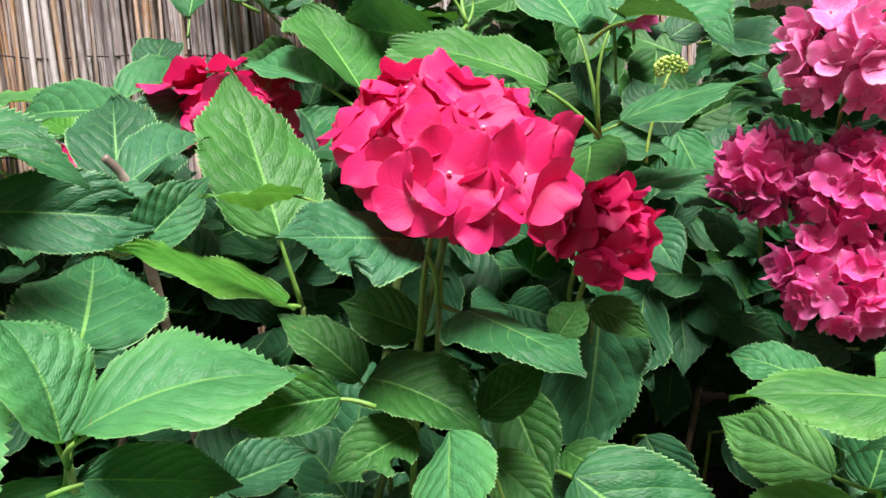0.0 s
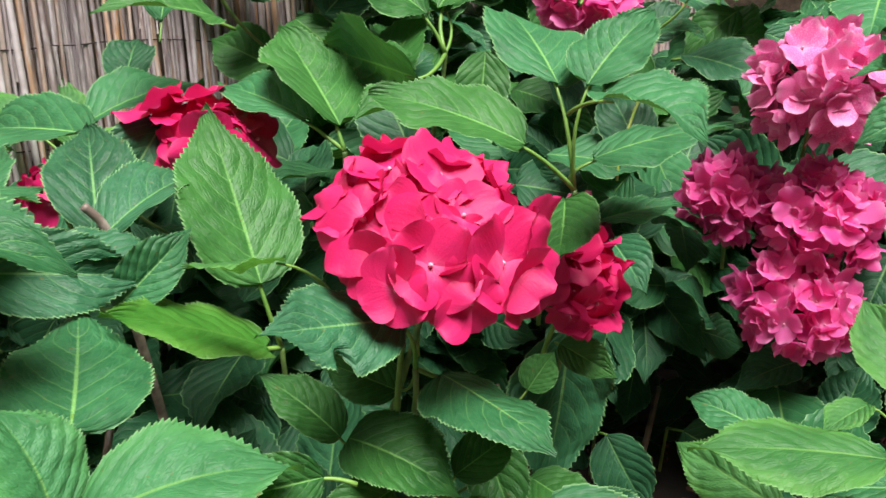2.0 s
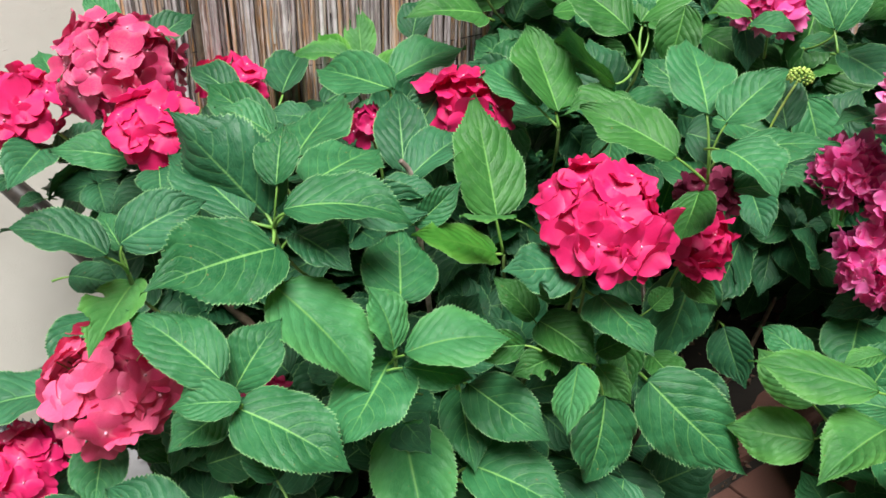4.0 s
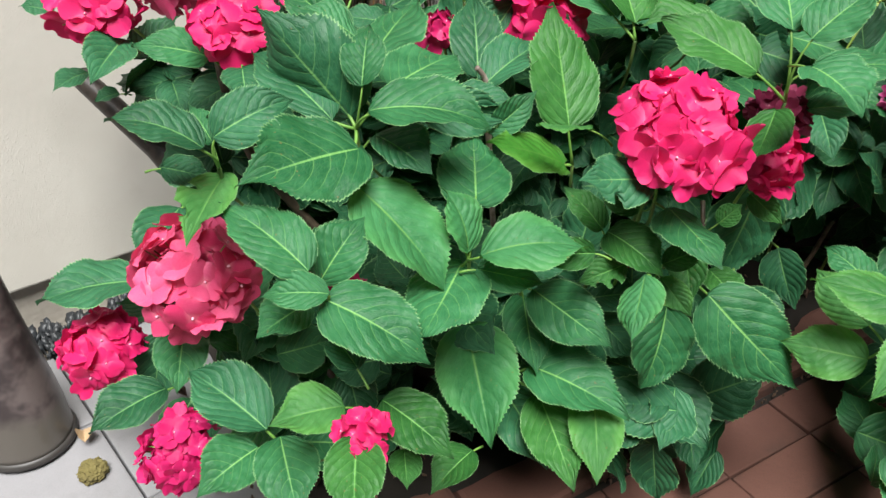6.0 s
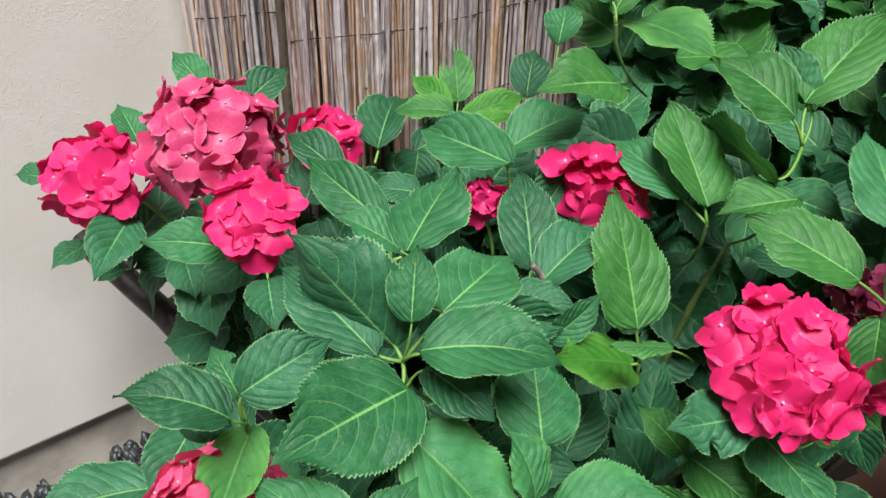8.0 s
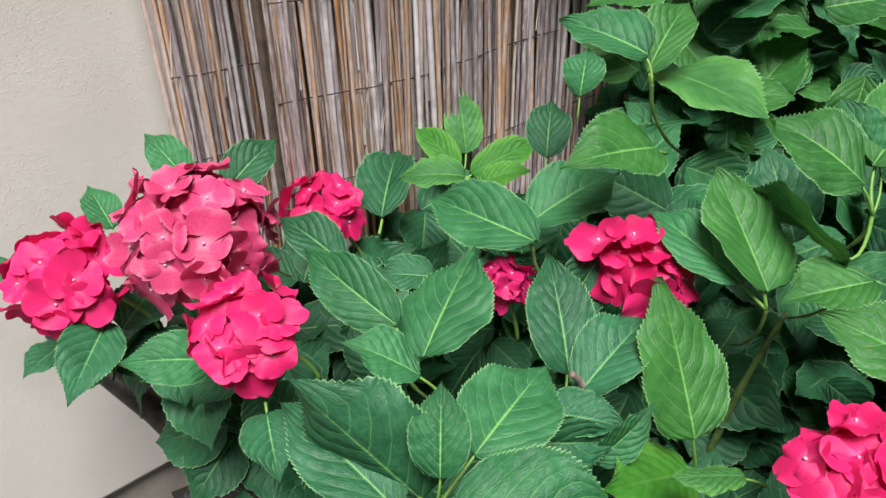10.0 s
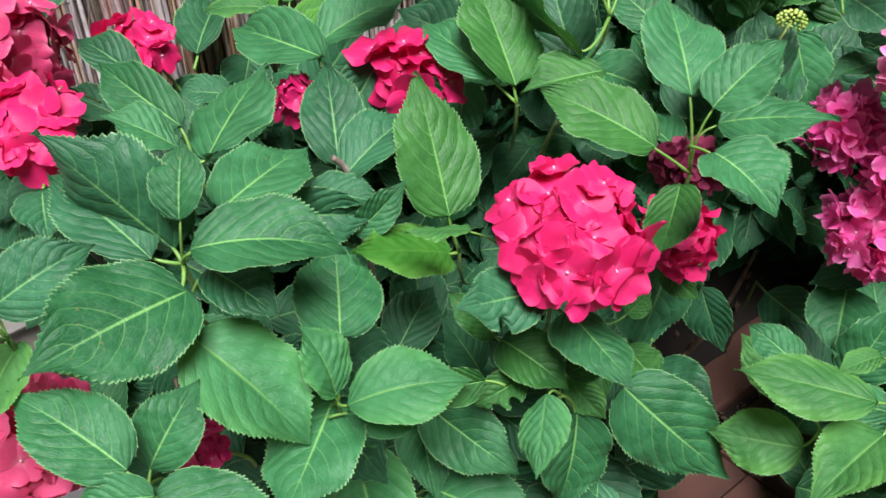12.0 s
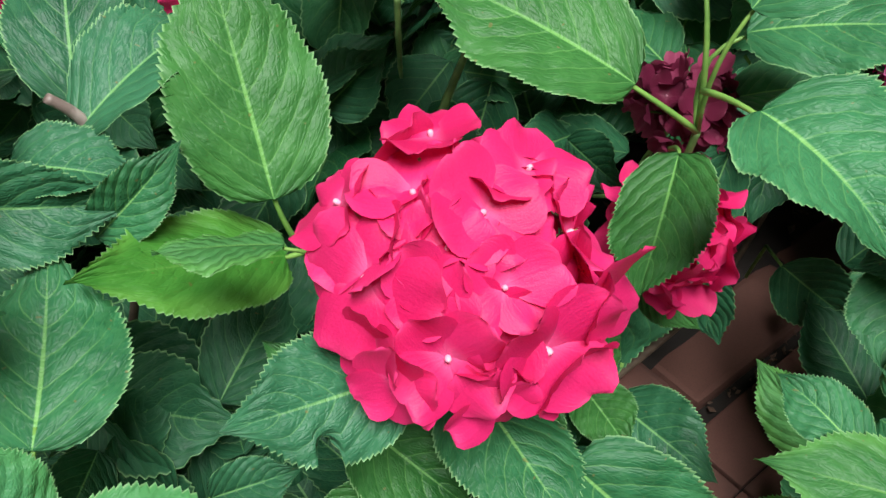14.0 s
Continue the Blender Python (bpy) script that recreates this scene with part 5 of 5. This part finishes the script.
screen_b = tagged(new("reed_screen"), "weathered brown reed screen bound with wire, leaning on a fence", "reed screen", kind="structure")
reed_run(screen_b, Vector((-0.755, 1.02, 0)), FENCE_DIR, FENCE_OUT, 3.9, 0.0, 0.008, 230)
screen_a = tagged(new("reed_screen"), "narrow dark strip of reed screen against the house wall", "reed screen", kind="structure")
reed_run(screen_a, Vector((-0.972, 1.095, 0)), WALL_DIR, WALL_OUT, 0.36, 0.0, 0.01, 60)
board = new("fence_board", box_mesh("fence_board", (4.0, 0.02, 1.8), WOOD, 0.003))
board.matrix_basis = turned(Vector((-0.755, 1.02, 0.9)) + FENCE_DIR * 2.0 - FENCE_OUT * 0.03, FENCE_DIR)
tagged(board, "dark wooden fence behind the reed screen", "fence", kind="structure")

# ---- paving ----
pave = tagged(new("pavement"), "terracotta brick paving, dusty, with open joints", "pavement", kind="structure")
under = new("mortar_bed", mesh_of("mortar_bed", [tuple(BED_AT + BED_DIR * a - BED_IN * b + Vector((0, 0, -0.012))) for a, b in ((-3.4, -0.15), (3.9, -0.15), (3.9, 3.8), (-3.4, 3.8))], [(0, 1, 2, 3)], [SOIL]))
place(under, pave)
BR_L, BR_W = 0.236, 0.108
bricks = [box_mesh("brick", (BR_L - 0.004, BR_W - 0.004, 0.05), BRICK, 0.0035) for _ in range(1)]
prng = random.Random(31)
for j in range(14):
    for i in range(-6, 10):
        p = BED_AT + BED_DIR * ((i + 0.5) * BR_L) - BED_IN * ((j + 0.5) * BR_W) + Vector((0, 0, -0.025 + prng.uniform(-0.0025, 0.0025)))
        m = turned(p, BED_DIR) @ pose(0, 0, 0, prng.gauss(0, 0.35), prng.gauss(0, 0.35), prng.gauss(0, 0.25))
        place(new("brick", bricks[0]), pave, m)
# the paving goes on over the rest of the yard
far_v, far_f = [], []
for j in range(-1, 34):
    for i in range(-14, 16):
        if -1 < j < 14 and -7 < i < 10:
            continue
        if j < 0 and i > -7:
            continue
        p = BED_AT + BED_DIR * ((i + 0.5) * BR_L) - BED_IN * ((j + 0.5) * BR_W) + Vector((0, 0, -0.025 + prng.uniform(-0.0025, 0.0025)))
        m = turned(p, BED_DIR)
        off = len(far_v)
        far_v += [m @ v.co for v in bricks[0].vertices]
        far_f += [tuple(k + off for k in f.vertices) for f in bricks[0].polygons]
tagged(place(new("far_bricks", mesh_of("far_bricks", far_v, far_f, [BRICK], smooth=False)), pave), kind="stuff")
kerb = tagged(new("kerb"), "row of worn red edging stones along the bed", "kerb", kind="structure")
stone = box_mesh("kerb_stone", (0.38, 0.135, 0.09), BRICK, 0.012)
for i in range(-2, 9):
    p = BED_AT + BED_DIR * (i * 0.39 + 0.1) + BED_IN * (0.085 + prng.uniform(-0.006, 0.006)) + Vector((0, 0, -0.03 + prng.uniform(-0.006, 0.006)))
    place(new("kerb_stone", stone), kerb, turned(p, BED_DIR) @ pose(0, 0, 0, prng.gauss(0, 1.2), prng.gauss(0, 0.8), prng.gauss(0, 1.0)))

# crumbs of bark and grit in the joint and on the bed
cv, cf = [], []
for i in range(900):
    if i < 260:
        p = BED_AT + BED_DIR * prng.uniform(-0.9, 1.2) + BED_IN * prng.gauss(0.008, 0.006)
        z, s = 0.004, prng.uniform(0.002, 0.006)
    else:
        p = BED_AT + BED_DIR * prng.uniform(-0.9, 2.2) + BED_IN * prng.uniform(0.16, 0.75)
        z, s = 0.035, prng.uniform(0.004, 0.013)
    rot = Euler([prng.uniform(0, 6.28) for _ in range(3)]).to_matrix()
    off = len(cv)
    for c in ((1.6, 0, 0), (-1.5, 0.2, 0), (0, 0.8, 0.1), (0.1, -0.9, 0), (0, 0, 0.5), (0.2, 0, -0.5)):
        cv.append(p + rot @ (Vector(c) * s) + Vector((0, 0, z)))
    cf += [tuple(k + off for k in f) for f in ((0, 2, 4), (2, 1, 4), (1, 3, 4), (3, 0, 4), (2, 0, 5), (1, 2, 5), (3, 1, 5), (0, 3, 5))]
tagged(new("bark_chips", mesh_of("bark_chips", cv, cf, [CHIP], smooth=False)), "bark chips and grit scattered over the soil", "bark chips", kind="stuff")

slabs = tagged(new("path"), "pale grey concrete slabs beside the house wall", "path", kind="structure")
slab_mesh = box_mesh("slab", (0.296, 0.246, 0.045), SLAB, 0.004)
for i in range(-6, 5):
    for j in range(0, 5):
        p = WALL_AT + WALL_DIR * (i * 0.3 + 0.02) + WALL_OUT * (0.235 + 0.25 * j) + Vector((0, 0, -0.013 + prng.uniform(-0.001, 0.001)))
        if BED_DIR.dot(p - BED_AT) < -0.72:
            place(new("slab", slab_mesh), slabs, turned(p, WALL_DIR))

# black pebbles in the gap along the wall
pv, pf = [], []
for i in range(420):
    p = WALL_AT + WALL_DIR * prng.uniform(-0.35, 0.5) + WALL_OUT * prng.uniform(0.0, 0.11)
    s = prng.uniform(0.008, 0.015)
    bm = bmesh.new()
    bmesh.ops.create_icosphere(bm, subdivisions=1, radius=1.0)
    rot = Euler([prng.uniform(0, 6.28) for _ in range(3)]).to_matrix()
    off = len(pv)
    pv += [p + rot @ Vector((v.co.x * s * 1.3, v.co.y * s, v.co.z * s * 0.7)) + Vector((0, 0, prng.uniform(0.0, 0.035))) for v in bm.verts]
    pf += [tuple(v.index + off for v in f.verts) for f in bm.faces]
    bm.free()
tagged(new("pebbles", mesh_of("pebbles", pv, pf, [PEBBLE])), "black rounded pebbles heaped along the wall", "pebbles", kind="stuff")


# ---- loose things on the slabs ----
def lathe(profile, sides=40):
    v, f = [], []
    for r, z in profile:
        for k in range(sides):
            a = 2 * math.pi * k / sides
            v.append((r * math.cos(a), r * math.sin(a), z))
    for i in range(len(profile) - 1):
        for k in range(sides):
            a, b = i * sides + k, i * sides + (k + 1) % sides
            f.append((a, b, b + sides, a + sides))
    return v, f


vase = tagged(new("vase"), "tall brown glazed vase with a grey foot on the slabs", "vase")
vase.location = (-1.086, 0.465, 0.012)
v, f = lathe([(0.0, 0.012), (0.086, 0.012), (0.085, 0.03), (0.082, 0.07), (0.077, 0.12), (0.068, 0.18), (0.058, 0.25), (0.048, 0.32), (0.041, 0.38), (0.038, 0.44), (0.042, 0.50), (0.054, 0.54), (0.05, 0.542), (0.036, 0.49), (0.034, 0.4), (0.0, 0.3)])
place(new("body", mesh_of("body", v, f, [glaze])), vase)
v, f = lathe([(0.0, 0.0), (0.084, 0.0), (0.091, 0.006), (0.091, 0.014), (0.087, 0.02), (0.083, 0.02)])
place(new("foot_ring", mesh_of("foot_ring", v, f, [dark_rim])), vase)["label"] = "dark rounded foot ring"

moss = bmesh.new()
bmesh.ops.create_icosphere(moss, subdivisions=4, radius=0.026)
for q in moss.verts:
    n = q.co.normalized()
    q.co += n * (0.006 * noise.noise(q.co * 160) + 0.004 * noise.noise(q.co * 420))
    q.co.z = max(q.co.z * 0.7, -0.012)
me = bpy.data.meshes.new("moss_clump")
moss.to_mesh(me)
moss.free()
me.materials.append(MOSS)
ob = tagged(new("moss_clump", me), "brown-green tuft of dry moss on a slab", "moss")
ob.location = (-0.912, 0.425, 0.022)

fv, ff, fu = leaf_shape(0.045, 0.032, random.Random(77), 0.5, 0.7, 0.5, teeth=10)
ob = tagged(new("dry_leaf", mesh_of("dry_leaf", fv, ff, [DRY], None, fu)), "curled brown dead leaf lying on a slab", "dead leaf")
ob.matrix_basis = pose(-0.965, 0.478, 0.028, 12, 8, 40)
